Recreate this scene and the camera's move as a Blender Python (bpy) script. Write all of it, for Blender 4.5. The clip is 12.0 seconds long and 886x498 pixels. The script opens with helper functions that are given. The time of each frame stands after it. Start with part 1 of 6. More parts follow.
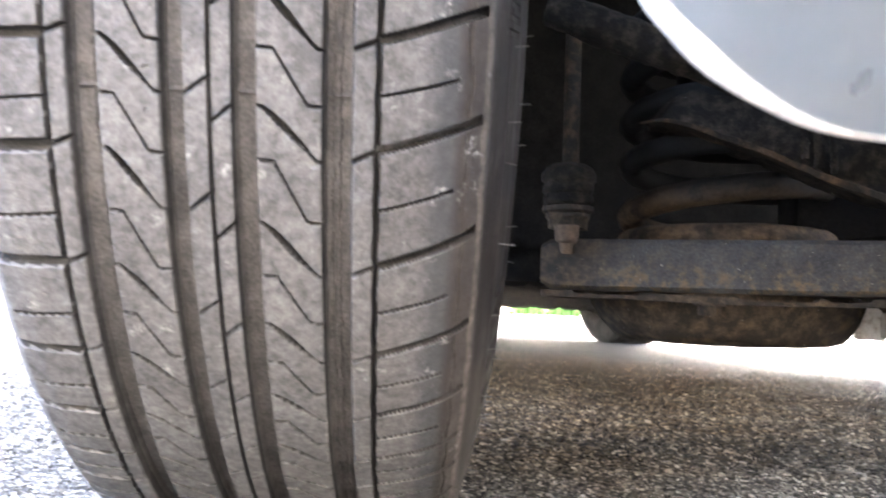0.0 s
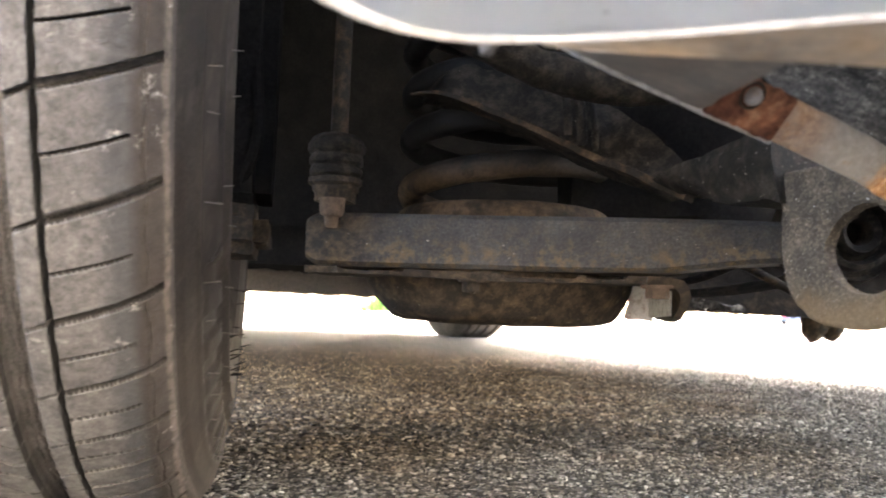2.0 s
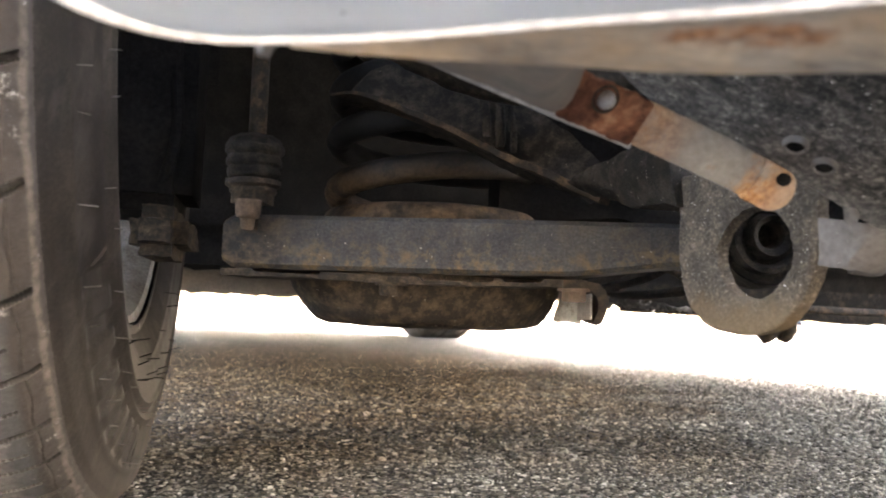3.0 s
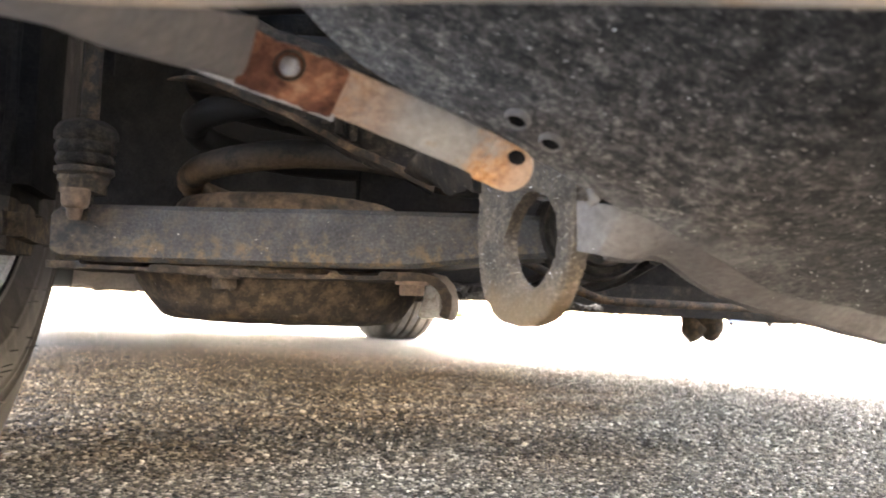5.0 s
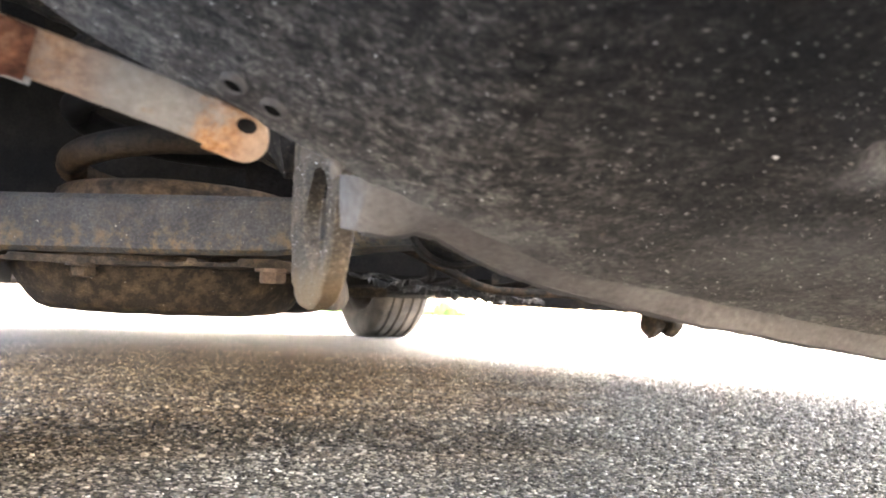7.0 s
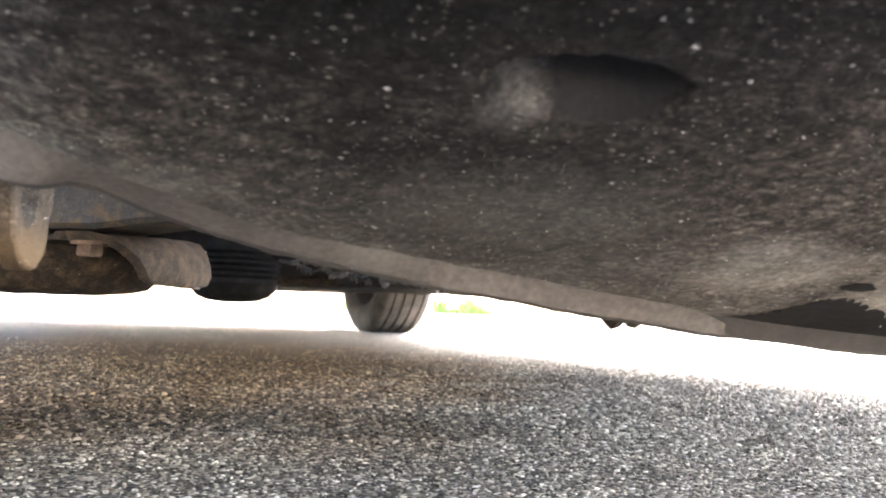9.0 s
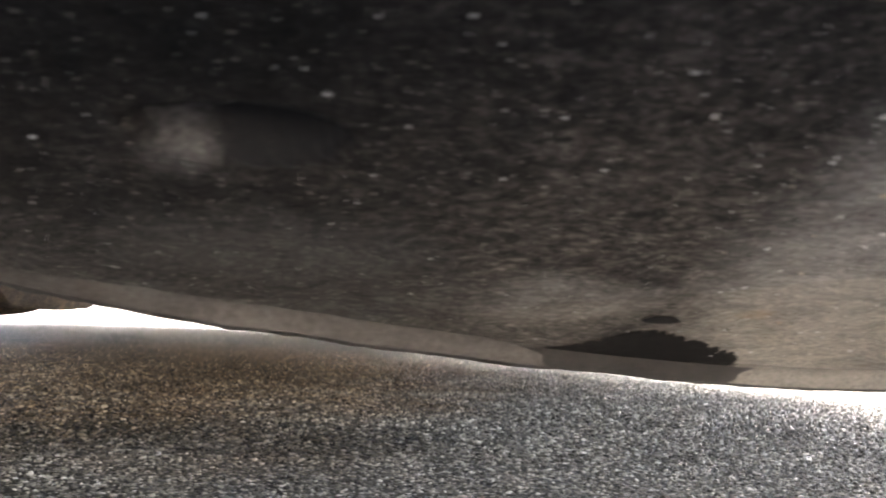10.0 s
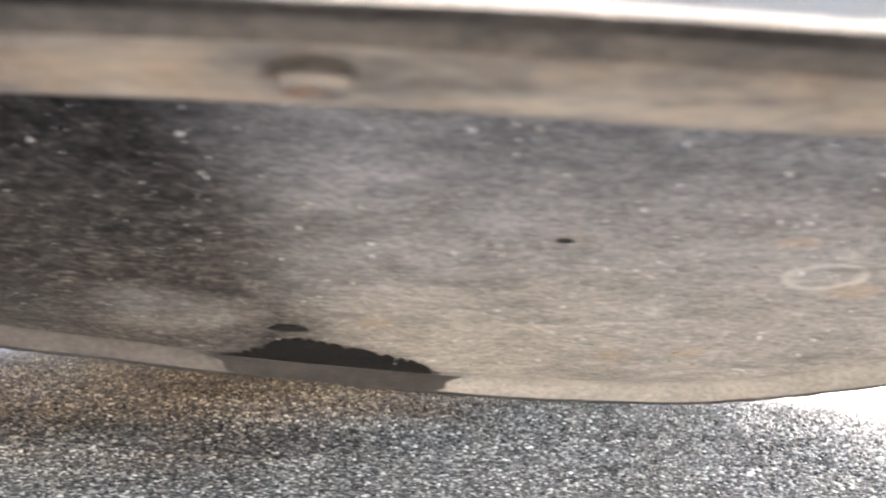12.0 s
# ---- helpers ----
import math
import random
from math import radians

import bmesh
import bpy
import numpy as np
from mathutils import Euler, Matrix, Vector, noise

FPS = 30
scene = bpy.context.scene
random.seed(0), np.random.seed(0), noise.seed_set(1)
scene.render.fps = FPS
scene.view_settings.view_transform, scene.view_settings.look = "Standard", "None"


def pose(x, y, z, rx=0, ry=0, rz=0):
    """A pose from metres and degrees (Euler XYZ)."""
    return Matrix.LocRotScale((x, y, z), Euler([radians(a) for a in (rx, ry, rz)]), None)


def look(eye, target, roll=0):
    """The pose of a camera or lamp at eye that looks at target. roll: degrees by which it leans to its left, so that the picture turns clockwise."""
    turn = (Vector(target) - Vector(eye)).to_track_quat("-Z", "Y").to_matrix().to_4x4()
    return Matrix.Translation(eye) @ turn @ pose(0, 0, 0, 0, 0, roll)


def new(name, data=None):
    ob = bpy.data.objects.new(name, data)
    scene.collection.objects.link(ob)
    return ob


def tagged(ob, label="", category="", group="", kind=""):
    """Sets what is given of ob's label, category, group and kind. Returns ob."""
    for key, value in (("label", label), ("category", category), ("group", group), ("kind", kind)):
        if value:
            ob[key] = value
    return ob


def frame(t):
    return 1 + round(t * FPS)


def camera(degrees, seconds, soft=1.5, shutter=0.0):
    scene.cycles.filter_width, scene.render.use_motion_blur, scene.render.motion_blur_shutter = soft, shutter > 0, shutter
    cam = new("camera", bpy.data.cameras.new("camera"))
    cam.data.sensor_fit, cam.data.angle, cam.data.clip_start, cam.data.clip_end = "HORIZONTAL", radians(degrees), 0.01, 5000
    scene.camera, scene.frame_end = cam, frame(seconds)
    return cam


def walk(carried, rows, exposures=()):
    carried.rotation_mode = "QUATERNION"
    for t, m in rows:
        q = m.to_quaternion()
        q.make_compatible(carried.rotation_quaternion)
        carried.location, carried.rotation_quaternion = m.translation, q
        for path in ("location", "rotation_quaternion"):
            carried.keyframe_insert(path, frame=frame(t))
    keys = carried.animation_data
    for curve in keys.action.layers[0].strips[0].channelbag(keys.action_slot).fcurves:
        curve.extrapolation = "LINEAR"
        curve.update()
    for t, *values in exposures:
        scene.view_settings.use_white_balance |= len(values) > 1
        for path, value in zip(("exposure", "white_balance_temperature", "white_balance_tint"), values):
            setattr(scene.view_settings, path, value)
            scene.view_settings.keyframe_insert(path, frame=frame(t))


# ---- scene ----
cam = camera(55.6, 12.0, 1.8, 0.5)
cam.data.dof.use_dof = True
cam.data.dof.focus_distance = 0.50
cam.data.dof.aperture_fstop = 20
METRES, EYE, TILT, LEAN, TURN = 0.72, 0.131, 3.9, -2.1, 0.0
ROWS = [
    (0.0, 0.0, 0.0, 0.0, -0.0, 0.0, 0.0),
    (0.5, 0.0142, 0.0169, -0.022, -3.6, -0.1, -0.37),
    (1.0, 0.0288, 0.0179, -0.0276, -6.63, -0.15, -0.62),
    (1.5, 0.0577, 0.0247, -0.0239, -8.46, -0.16, -0.75),
    (2.0, 0.0868, 0.031, -0.0204, -9.76, -0.13, -0.78),
    (2.5, 0.1164, 0.0339, -0.0121, -10.61, -0.09, -0.83),
    (3.0, 0.1416, 0.029, -0.0173, -11.14, -0.11, -0.86),
    (5.0, 0.2608, 0.0334, -0.0237, -12.78, 0.02, -0.96),
    (5.5, 0.2918, 0.0297, -0.0291, -12.96, -0.02, -0.96),
    (6.0, 0.3179, 0.0239, -0.0253, -12.94, 0.02, -0.99),
    (6.5, 0.3487, 0.0321, -0.029, -12.69, 0.0, -0.93),
    (7.0, 0.3777, 0.0285, -0.0324, -12.29, -0.01, -0.93),
    (9.0, 0.5392, 0.0225, -0.0508, -10.26, -0.12, -0.84),
    (9.5, 0.5815, 0.0209, -0.0516, -10.01, -0.1, -0.82),
    (10.0, 0.6665, 0.012, -0.0313, -8.94, -0.13, -0.62),
    (10.5, 0.7545, -0.0059, -0.0417, -5.52, -0.04, -0.37),
    (11.0, 0.8083, -0.0044, -0.0188, -2.09, 0.02, -0.14),
    (11.5, 0.8706, -0.016, -0.0204, 0.24, 0.03, 0.04),
    (12.0, 0.9606, -0.0204, -0.0265, 1.67, 0.08, 0.18),
]
walk(cam, [(t, pose(0, 0, EYE, TILT, LEAN, TURN) @ pose(METRES * x, METRES * y, METRES * z, 90 + pitch, roll, yaw)) for t, x, y, z, yaw, pitch, roll in ROWS], [(0.0, 6.12, 6200, 12), (0.5, 6.42, 6400, 12), (1.0, 6.4, 6600, 12), (2.5, 6.15, 7000, 12), (5.5, 6.75, 6900, 12), (7.0, 6.75, 6700, 12), (9.5, 5.9, 6500, 12), (10.0, 5.45, 6500, 12), (10.5, 6.15, 6500, 12), (11.0, 6.35, 6600, 12), (11.5, 6.28, 6400, 12), (12.0, 6.25, 6300, 12)])



# ---- world, sun, exposure ----
world = bpy.data.worlds.new("sky")
scene.world = world
world.use_nodes = True
wn = world.node_tree.nodes
sky = wn.new("ShaderNodeTexSky")
sky.sky_type = "NISHITA"
sky.sun_disc = False
SUN_EL, SUN_AZ = 41.0, 24.0
sky.sun_elevation = radians(SUN_EL)
sky.sun_rotation = radians(SUN_AZ)
sky.dust_density = 6.0
sky.air_density = 0.7
sky.ozone_density = 0.5
world.node_tree.links.new(sky.outputs[0], wn["Background"].inputs[0])
wn["Background"].inputs[1].default_value = 0.15

sun_data = bpy.data.lights.new("sun", "SUN")
sun_data.energy = 2.0
sun_data.angle = radians(40)
sun_data.color = (1.0, 0.95, 0.87)
sun = new("sun", sun_data)
_d = Vector((math.sin(radians(SUN_AZ)) * math.cos(radians(SUN_EL)), math.cos(radians(SUN_AZ)) * math.cos(radians(SUN_EL)), math.sin(radians(SUN_EL))))
sun.matrix_world = look(_d * 30, (0, 0, 0))


# rear wheel: heading, hub and radius
WH = radians(-2.2)
HEAD = Vector((math.sin(WH), math.cos(WH), 0))
SIDE = Vector((math.cos(WH), -math.sin(WH), 0))
HUB = Vector((-0.1015, 0.6274, 0.320))
TYRE_R = 0.3426


# ---- materials ----
class Mat:
    """A small wrapper that builds a procedural node material."""

    def __init__(self, name, rough=0.7, metal=0.0):
        self.m = bpy.data.materials.new(name)
        self.m.use_nodes = True
        self.nt = self.m.node_tree
        self.b = self.nt.nodes["Principled BSDF"]
        self.b.inputs["Roughness"].default_value = rough
        self.b.inputs["Metallic"].default_value = metal
        self.b.inputs["Specular IOR Level"].default_value = 0.5 if rough < 0.6 else 0.12
        self.co = self.nt.nodes.new("ShaderNodeTexCoord").outputs["Object"]
        geo = self.nt.nodes.new("ShaderNodeNewGeometry")
        self.pos = geo.outputs["Position"]
        self.island = geo.outputs["Random Per Island"]

    def link(self, a, b):
        self.nt.links.new(a, b)

    def noise(self, scale, detail=4, rough=0.6, stretch=None, offset=None):
        n = self.nt.nodes.new("ShaderNodeTexNoise")
        n.inputs["Scale"].default_value = scale
        n.inputs["Detail"].default_value = detail
        n.inputs["Roughness"].default_value = rough
        co = self.pos
        if stretch or offset:
            mp = self.nt.nodes.new("ShaderNodeMapping")
            mp.inputs["Scale"].default_value = stretch or (1, 1, 1)
            mp.inputs["Location"].default_value = offset or (0, 0, 0)
            self.link(co, mp.inputs[0])
            co = mp.outputs[0]
        self.link(co, n.inputs["Vector"])
        return n.outputs["Fac"]

    def voronoi(self, scale, out="Distance", feature="F1", stretch=None):
        n = self.nt.nodes.new("ShaderNodeTexVoronoi")
        n.feature = feature
        n.inputs["Scale"].default_value = scale
        co = self.pos
        if stretch:
            mp = self.nt.nodes.new("ShaderNodeMapping")
            mp.inputs["Scale"].default_value = stretch
            self.link(co, mp.inputs[0])
            co = mp.outputs[0]
        self.link(co, n.inputs["Vector"])
        return n.outputs[out]

    def ramp(self, fac, *stops):
        r = self.nt.nodes.new("ShaderNodeValToRGB")
        e = r.color_ramp.elements
        while len(e) < len(stops):
            e.new(0.5)
        for el, (p, c) in zip(e, stops):
            el.position = p
            el.color = (c, c, c, 1) if isinstance(c, (int, float)) else (*c, 1)
        self.link(fac, r.inputs[0])
        return r.outputs[0]

    def mix(self, fac, a, b, mode="MIX"):
        m = self.nt.nodes.new("ShaderNodeMix")
        m.data_type = "RGBA"
        m.blend_type = mode
        for sock, v in ((m.inputs[0], fac), (m.inputs[6], a), (m.inputs[7], b)):
            if isinstance(v, (int, float)):
                sock.default_value = v
            elif isinstance(v, tuple):
                sock.default_value = (*v, 1)
            else:
                self.link(v, sock)
        return m.outputs[2]

    def math(self, op, a, b=0.0):
        m = self.nt.nodes.new("ShaderNodeMath")
        m.operation = op
        m.use_clamp = False
        for sock, v in ((m.inputs[0], a), (m.inputs[1], b)):
            if isinstance(v, (int, float)):
                sock.default_value = v
            else:
                self.link(v, sock)
        return m.outputs[0]

    def axis(self, i):
        s = self.nt.nodes.new("ShaderNodeSeparateXYZ")
        self.link(self.pos, s.inputs[0])
        return s.outputs[i]

    def span(self, v, lo, hi):
        r = self.nt.nodes.new("ShaderNodeMapRange")
        r.interpolation_type = "SMOOTHSTEP"
        r.inputs[1].default_value, r.inputs[2].default_value = lo, hi
        self.link(v, r.inputs[0])
        return r.outputs[0]

    def colour(self, c):
        if isinstance(c, tuple):
            self.b.inputs["Base Color"].default_value = (*c, 1)
        else:
            self.link(c, self.b.inputs["Base Color"])
        return self

    def rough(self, v):
        self.link(v, self.b.inputs["Roughness"])
        return self

    def bump(self, h, strength=0.5, dist=0.001):
        n = self.nt.nodes.new("ShaderNodeBump")
        n.inputs["Strength"].default_value = strength
        n.inputs["Distance"].default_value = dist
        self.link(h, n.inputs["Height"])
        self.link(n.outputs[0], self.b.inputs["Normal"])
        return self


def dirty(name, base, dirt, rough=0.75, metal=0.0, amount=(0.45, 0.65), scale=40, bump=0.0008, grain=1.0, sheen=None):
    """A base colour with a second colour of dirt or rust in cloudy patches, and fine grain."""
    m = Mat(name, rough, metal)
    big = m.noise(scale, 6, 0.7)
    fine = m.noise(scale * 12, 3, 0.6)
    c = m.mix(m.ramp(big, (amount[0], 0.0), (amount[1], 1.0)), base, dirt)
    c = m.mix(1.0, c, m.ramp(fine, (0.25, 1 - 0.45 * grain), (0.75, 1 + 0.3 * grain)), "MULTIPLY")
    if sheen is not None:
        m.b.inputs["Specular IOR Level"].default_value = sheen
    m.colour(c)
    m.bump(m.mix(0.5, big, fine), 0.6, bump)
    return m.m


def across():
    """Shader terms for the distance across the rear tyre from its middle."""
    return SIDE.x, SIDE.y, SIDE.dot(HUB)


def make_rubber():
    m = Mat("tyre_rubber", 0.68)
    big = m.noise(28, 5, 0.65)
    mid = m.noise(160, 5, 0.7)
    fine = m.noise(900, 3, 0.7)
    c = m.mix(m.ramp(big, (0.35, 0.0), (0.68, 1.0)), (0.086, 0.082, 0.078), (0.138, 0.132, 0.125))
    c = m.mix(1.0, c, m.ramp(m.noise(240, 6, 0.8), (0.33, 0.55), (0.5, 0.98), (0.68, 1.5)), "MULTIPLY")
    # polished bluish band and brown film towards the inner shoulder
    sx, sy, k = across()
    a = m.math("SUBTRACT", m.math("ADD", m.math("MULTIPLY", m.axis(0), sx), m.math("MULTIPLY", m.axis(1), sy)), k)
    a = m.math("ADD", a, m.math("MULTIPLY", m.math("SUBTRACT", big, 0.5), 0.006))
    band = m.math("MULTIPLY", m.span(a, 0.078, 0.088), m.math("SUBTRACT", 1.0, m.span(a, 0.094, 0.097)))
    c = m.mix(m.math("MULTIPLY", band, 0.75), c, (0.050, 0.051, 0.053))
    c = m.mix(m.math("MULTIPLY", m.span(a, 0.090, 0.096), 0.85), c, m.mix(mid, (0.018, 0.0145, 0.0118), (0.058, 0.047, 0.038)))
    ridge = m.math("MULTIPLY", m.span(a, 0.1020, 0.1036), m.math("SUBTRACT", 1.0, m.span(a, 0.1044, 0.1056)))
    c = m.mix(m.math("MULTIPLY", ridge, m.ramp(mid, (0.35, 0.1), (0.6, 0.8))), c, (0.135, 0.115, 0.096))
    # pale scuffs
    scuff = m.math("MULTIPLY", m.ramp(m.noise(75, 6, 0.75), (0.60, 0.0), (0.72, 1.0)), m.ramp(m.noise(420, 4, 0.7), (0.40, 0.1), (0.62, 0.9)))
    c = m.mix(scuff, c, (0.46, 0.44, 0.41))
    m.colour(c)
    m.bump(m.mix(0.5, mid, fine), 0.5, 0.0007)
    return m.m


def make_sidewall():
    m = Mat("sidewall_rubber", 0.66)
    big = m.noise(24, 6, 0.65)
    c = m.mix(m.ramp(big, (0.35, 0.0), (0.7, 1.0)), (0.0115, 0.0093, 0.0075), (0.028, 0.0222, 0.0175))
    c = m.mix(1.0, c, m.ramp(m.noise(600, 3), (0.3, 0.7), (0.7, 1.25)), "MULTIPLY")
    c = m.mix(m.math("MULTIPLY", m.ramp(m.noise(55, 6, 0.75, (1, 1, 0.4)), (0.52, 0.0), (0.75, 1.0)), 0.5), c, (0.075, 0.062, 0.050))
    m.colour(c)
    m.bump(m.noise(300, 4), 0.35, 0.0005)
    return m.m


def make_flange():
    """Tan road dust on the bumper's turned-in flange, with orange rust bled into it in places."""
    m = Mat("dusty_flange", 0.85)
    big = m.noise(42, 6, 0.7, (0.6, 1.4, 1))
    fine = m.noise(300, 4, 0.7)
    c = m.mix(m.ramp(big, (0.38, 0.0), (0.62, 1.0)), (0.29, 0.262, 0.222), (0.74, 0.640, 0.490))
    x, y = m.axis(0), m.axis(1)
    bleed = m.math("MULTIPLY", m.ramp(m.noise(34, 5, 0.7, None, (3, 1, 0)), (0.47, 0.0), (0.68, 0.75)), m.math("SUBTRACT", 1.0, m.math("MULTIPLY", m.span(x, 0.60, 0.70), 0.55)))
    c = m.mix(bleed, c, (0.64, 0.445, 0.255))
    c = m.mix(1.0, c, m.ramp(fine, (0.3, 0.80), (0.7, 1.05)), "MULTIPLY")
    for cx, cy, rx, ry, k in ((0.1705, 0.1355, 0.012, 0.0062, 0.95), (0.1620, 0.1385, 0.004, 0.0050, 0.9), (0.1790, 0.1335, 0.0050, 0.0045, 0.95), (0.668, 0.0965, 0.0040, 0.0020, 0.7)):
        sx = m.math("DIVIDE", m.math("SUBTRACT", x, cx), rx)
        sy = m.math("DIVIDE", m.math("SUBTRACT", m.math("ADD", y, m.math("MULTIPLY", m.math("SUBTRACT", x, cx), 0.38 if cx < 0.3 else 0.0)), cy), ry)
        r2 = m.math("ADD", m.math("ADD", m.math("MULTIPLY", sx, sx), m.math("MULTIPLY", sy, sy)), m.math("MULTIPLY", m.math("SUBTRACT", m.noise(150, 6, 0.75), 0.5), 4.5))
        blot = m.math("MULTIPLY", m.math("SUBTRACT", 1.0, m.span(r2, -0.5, 1.5)), k)
        c = m.mix(blot, c, m.mix(m.ramp(m.noise(420, 4), (0.35, 0.0), (0.65, 1.0)), (0.19, 0.075, 0.034), (0.56, 0.27, 0.110)))
    m.colour(c)
    m.bump(m.mix(0.5, big, fine), 0.5, 0.0008)
    return m.m


def make_rust(name, dark, mid, light):
    """Flaking rust in three tones."""
    m = Mat(name, 0.88)
    a = m.noise(95, 6, 0.72)
    b = m.noise(330, 5, 0.7, None, (5, 0, 2))
    c = m.ramp(a, (0.38, dark), (0.54, mid), (0.72, light))
    c = m.mix(m.ramp(m.noise(48, 4, 0.6, None, (1, 7, 3)), (0.44, 0.0), (0.58, 0.72)), c, dark)
    c = m.mix(1.0, c, m.ramp(b, (0.28, 0.55), (0.55, 1.0), (0.75, 1.35)), "MULTIPLY")
    m.colour(c)
    m.bump(m.mix(0.5, a, b), 0.9, 0.0016)
    return m.m


def make_strap():
    """Weathered zinc that goes to orange rust at both of the strap's ends and along its lower edge."""
    m = Mat("weathered_strap_metal", 0.72)
    a, b = m.noise(70, 6, 0.72), m.noise(330, 5, 0.7)
    s = m.math("ADD", m.math("MULTIPLY", m.axis(0), 0.939), m.math("ADD", m.math("MULTIPLY", m.axis(1), 0.231), m.math("MULTIPLY", m.axis(2), -0.256)))
    s = m.math("ADD", s, m.math("MULTIPLY", m.math("SUBTRACT", a, 0.5), 0.030))
    near = m.math("SUBTRACT", 1.0, m.span(s, 0.212, 0.236))
    ends = m.math("MAXIMUM", m.math("MULTIPLY", near, 0.85), m.span(s, 0.2550, 0.2640))
    base = m.mix(m.ramp(m.noise(38, 5, 0.65), (0.35, 0.0), (0.65, 1.0)), (0.245, 0.232, 0.212), (0.355, 0.325, 0.280))
    rust = m.ramp(b, (0.32, (0.32, 0.140, 0.055)), (0.52, (0.46, 0.245, 0.108)), (0.72, (0.53, 0.335, 0.180)))
    c = m.mix(m.math("MULTIPLY", ends, m.ramp(a, (0.34, 0.35), (0.56, 1.0))), base, rust)
    # the very tip has worn to a pinkish tan
    c = m.mix(m.math("MULTIPLY", m.span(s, 0.2670, 0.2740), 0.75), c, (0.41, 0.300, 0.215))
    c = m.mix(m.ramp(m.noise(150, 6, 0.75, None, (4, 0, 0)), (0.60, 0.0), (0.72, 0.7)), c, (0.26, 0.16, 0.085))
    c = m.mix(1.0, c, m.ramp(b, (0.28, 0.75), (0.72, 1.15)), "MULTIPLY")
    m.colour(c)
    m.bump(m.mix(0.5, a, b), 0.8, 0.0012)
    return m.m


def tinted_ground(m, c):
    """Brown dirt and painted light and shade on the asphalt under the car."""
    # brown dirt; warm light from the left is put into its tint too
    sx = m.math("DIVIDE", m.math("SUBTRACT", m.axis(0), 0.15), 0.62)
    sy = m.math("DIVIDE", m.math("SUBTRACT", m.axis(1), 1.65), 0.95)
    r2 = m.math("ADD", m.math("ADD", m.math("MULTIPLY", sx, sx), m.math("MULTIPLY", sy, sy)), m.math("MULTIPLY", m.math("SUBTRACT", m.noise(5, 5, 0.6), 0.5), 1.4))
    k = m.math("SUBTRACT", 1.0, m.span(r2, 0.1, 1.5))
    k = m.math("MULTIPLY", k, m.ramp(m.noise(26, 5, 0.7), (0.3, 0.55), (0.6, 1.0)))
    c = m.mix(k, c, m.mix(1.0, c, (1.62, 1.13, 0.70), "MULTIPLY"))
    # ragged dark band: the shade under the car, put into the colour
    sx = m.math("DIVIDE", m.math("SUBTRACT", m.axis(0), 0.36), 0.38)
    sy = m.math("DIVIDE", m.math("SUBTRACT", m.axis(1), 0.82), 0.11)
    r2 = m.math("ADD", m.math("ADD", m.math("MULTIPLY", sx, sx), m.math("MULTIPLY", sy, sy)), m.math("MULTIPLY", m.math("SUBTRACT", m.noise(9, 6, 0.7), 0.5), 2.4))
    under_shade = m.math("MULTIPLY", m.math("SUBTRACT", 1.0, m.span(r2, -0.1, 1.4)), 0.8)
    return m.mix(under_shade, c, m.mix(1.0, c, (0.50, 0.52, 0.54), "MULTIPLY"))


def make_asphalt(chips=False):
    m = Mat("asphalt_chip" if chips else "asphalt", 0.85)
    if chips:
        tone = m.ramp(m.island, (0.0, (0.018, 0.0169, 0.0140)), (0.42, (0.082, 0.0760, 0.0622)), (0.80, (0.180, 0.1675, 0.1390)), (0.94, (0.31, 0.291, 0.246)), (1.0, (0.45, 0.428, 0.372)))
        c = m.mix(1.0, tone, m.ramp(m.noise(900, 3), (0.3, 0.75), (0.7, 1.2)), "MULTIPLY")
        c = m.mix(1.0, c, m.ramp(m.noise(5, 6, 0.65), (0.34, 0.66), (0.66, 1.22)), "MULTIPLY")
        m.colour(tinted_ground(m, c))
        m.bump(m.noise(1400, 3), 0.4, 0.0004)
        return m.m
    cell = m.voronoi(190, "Color")
    edge = m.voronoi(190, "Distance")
    sep = m.nt.nodes.new("ShaderNodeSeparateColor")
    m.link(cell, sep.inputs[0])
    tone = m.ramp(sep.outputs[0], (0.0, (0.044, 0.041, 0.036)), (0.5, (0.118, 0.110, 0.096)), (0.85, (0.215, 0.201, 0.177)), (1.0, (0.39, 0.37, 0.335)))
    c = m.mix(m.ramp(edge, (0.25, 0.0), (0.6, 1.0)), tone, (0.018, 0.017, 0.016))
    c = m.mix(1.0, c, m.ramp(m.noise(6, 5, 0.6), (0.3, 0.75), (0.7, 1.2)), "MULTIPLY")
    m.colour(tinted_ground(m, c))
    m.bump(m.ramp(edge, (0.0, 1.0), (0.7, 0.0)), 1.0, 0.003)
    return m.m


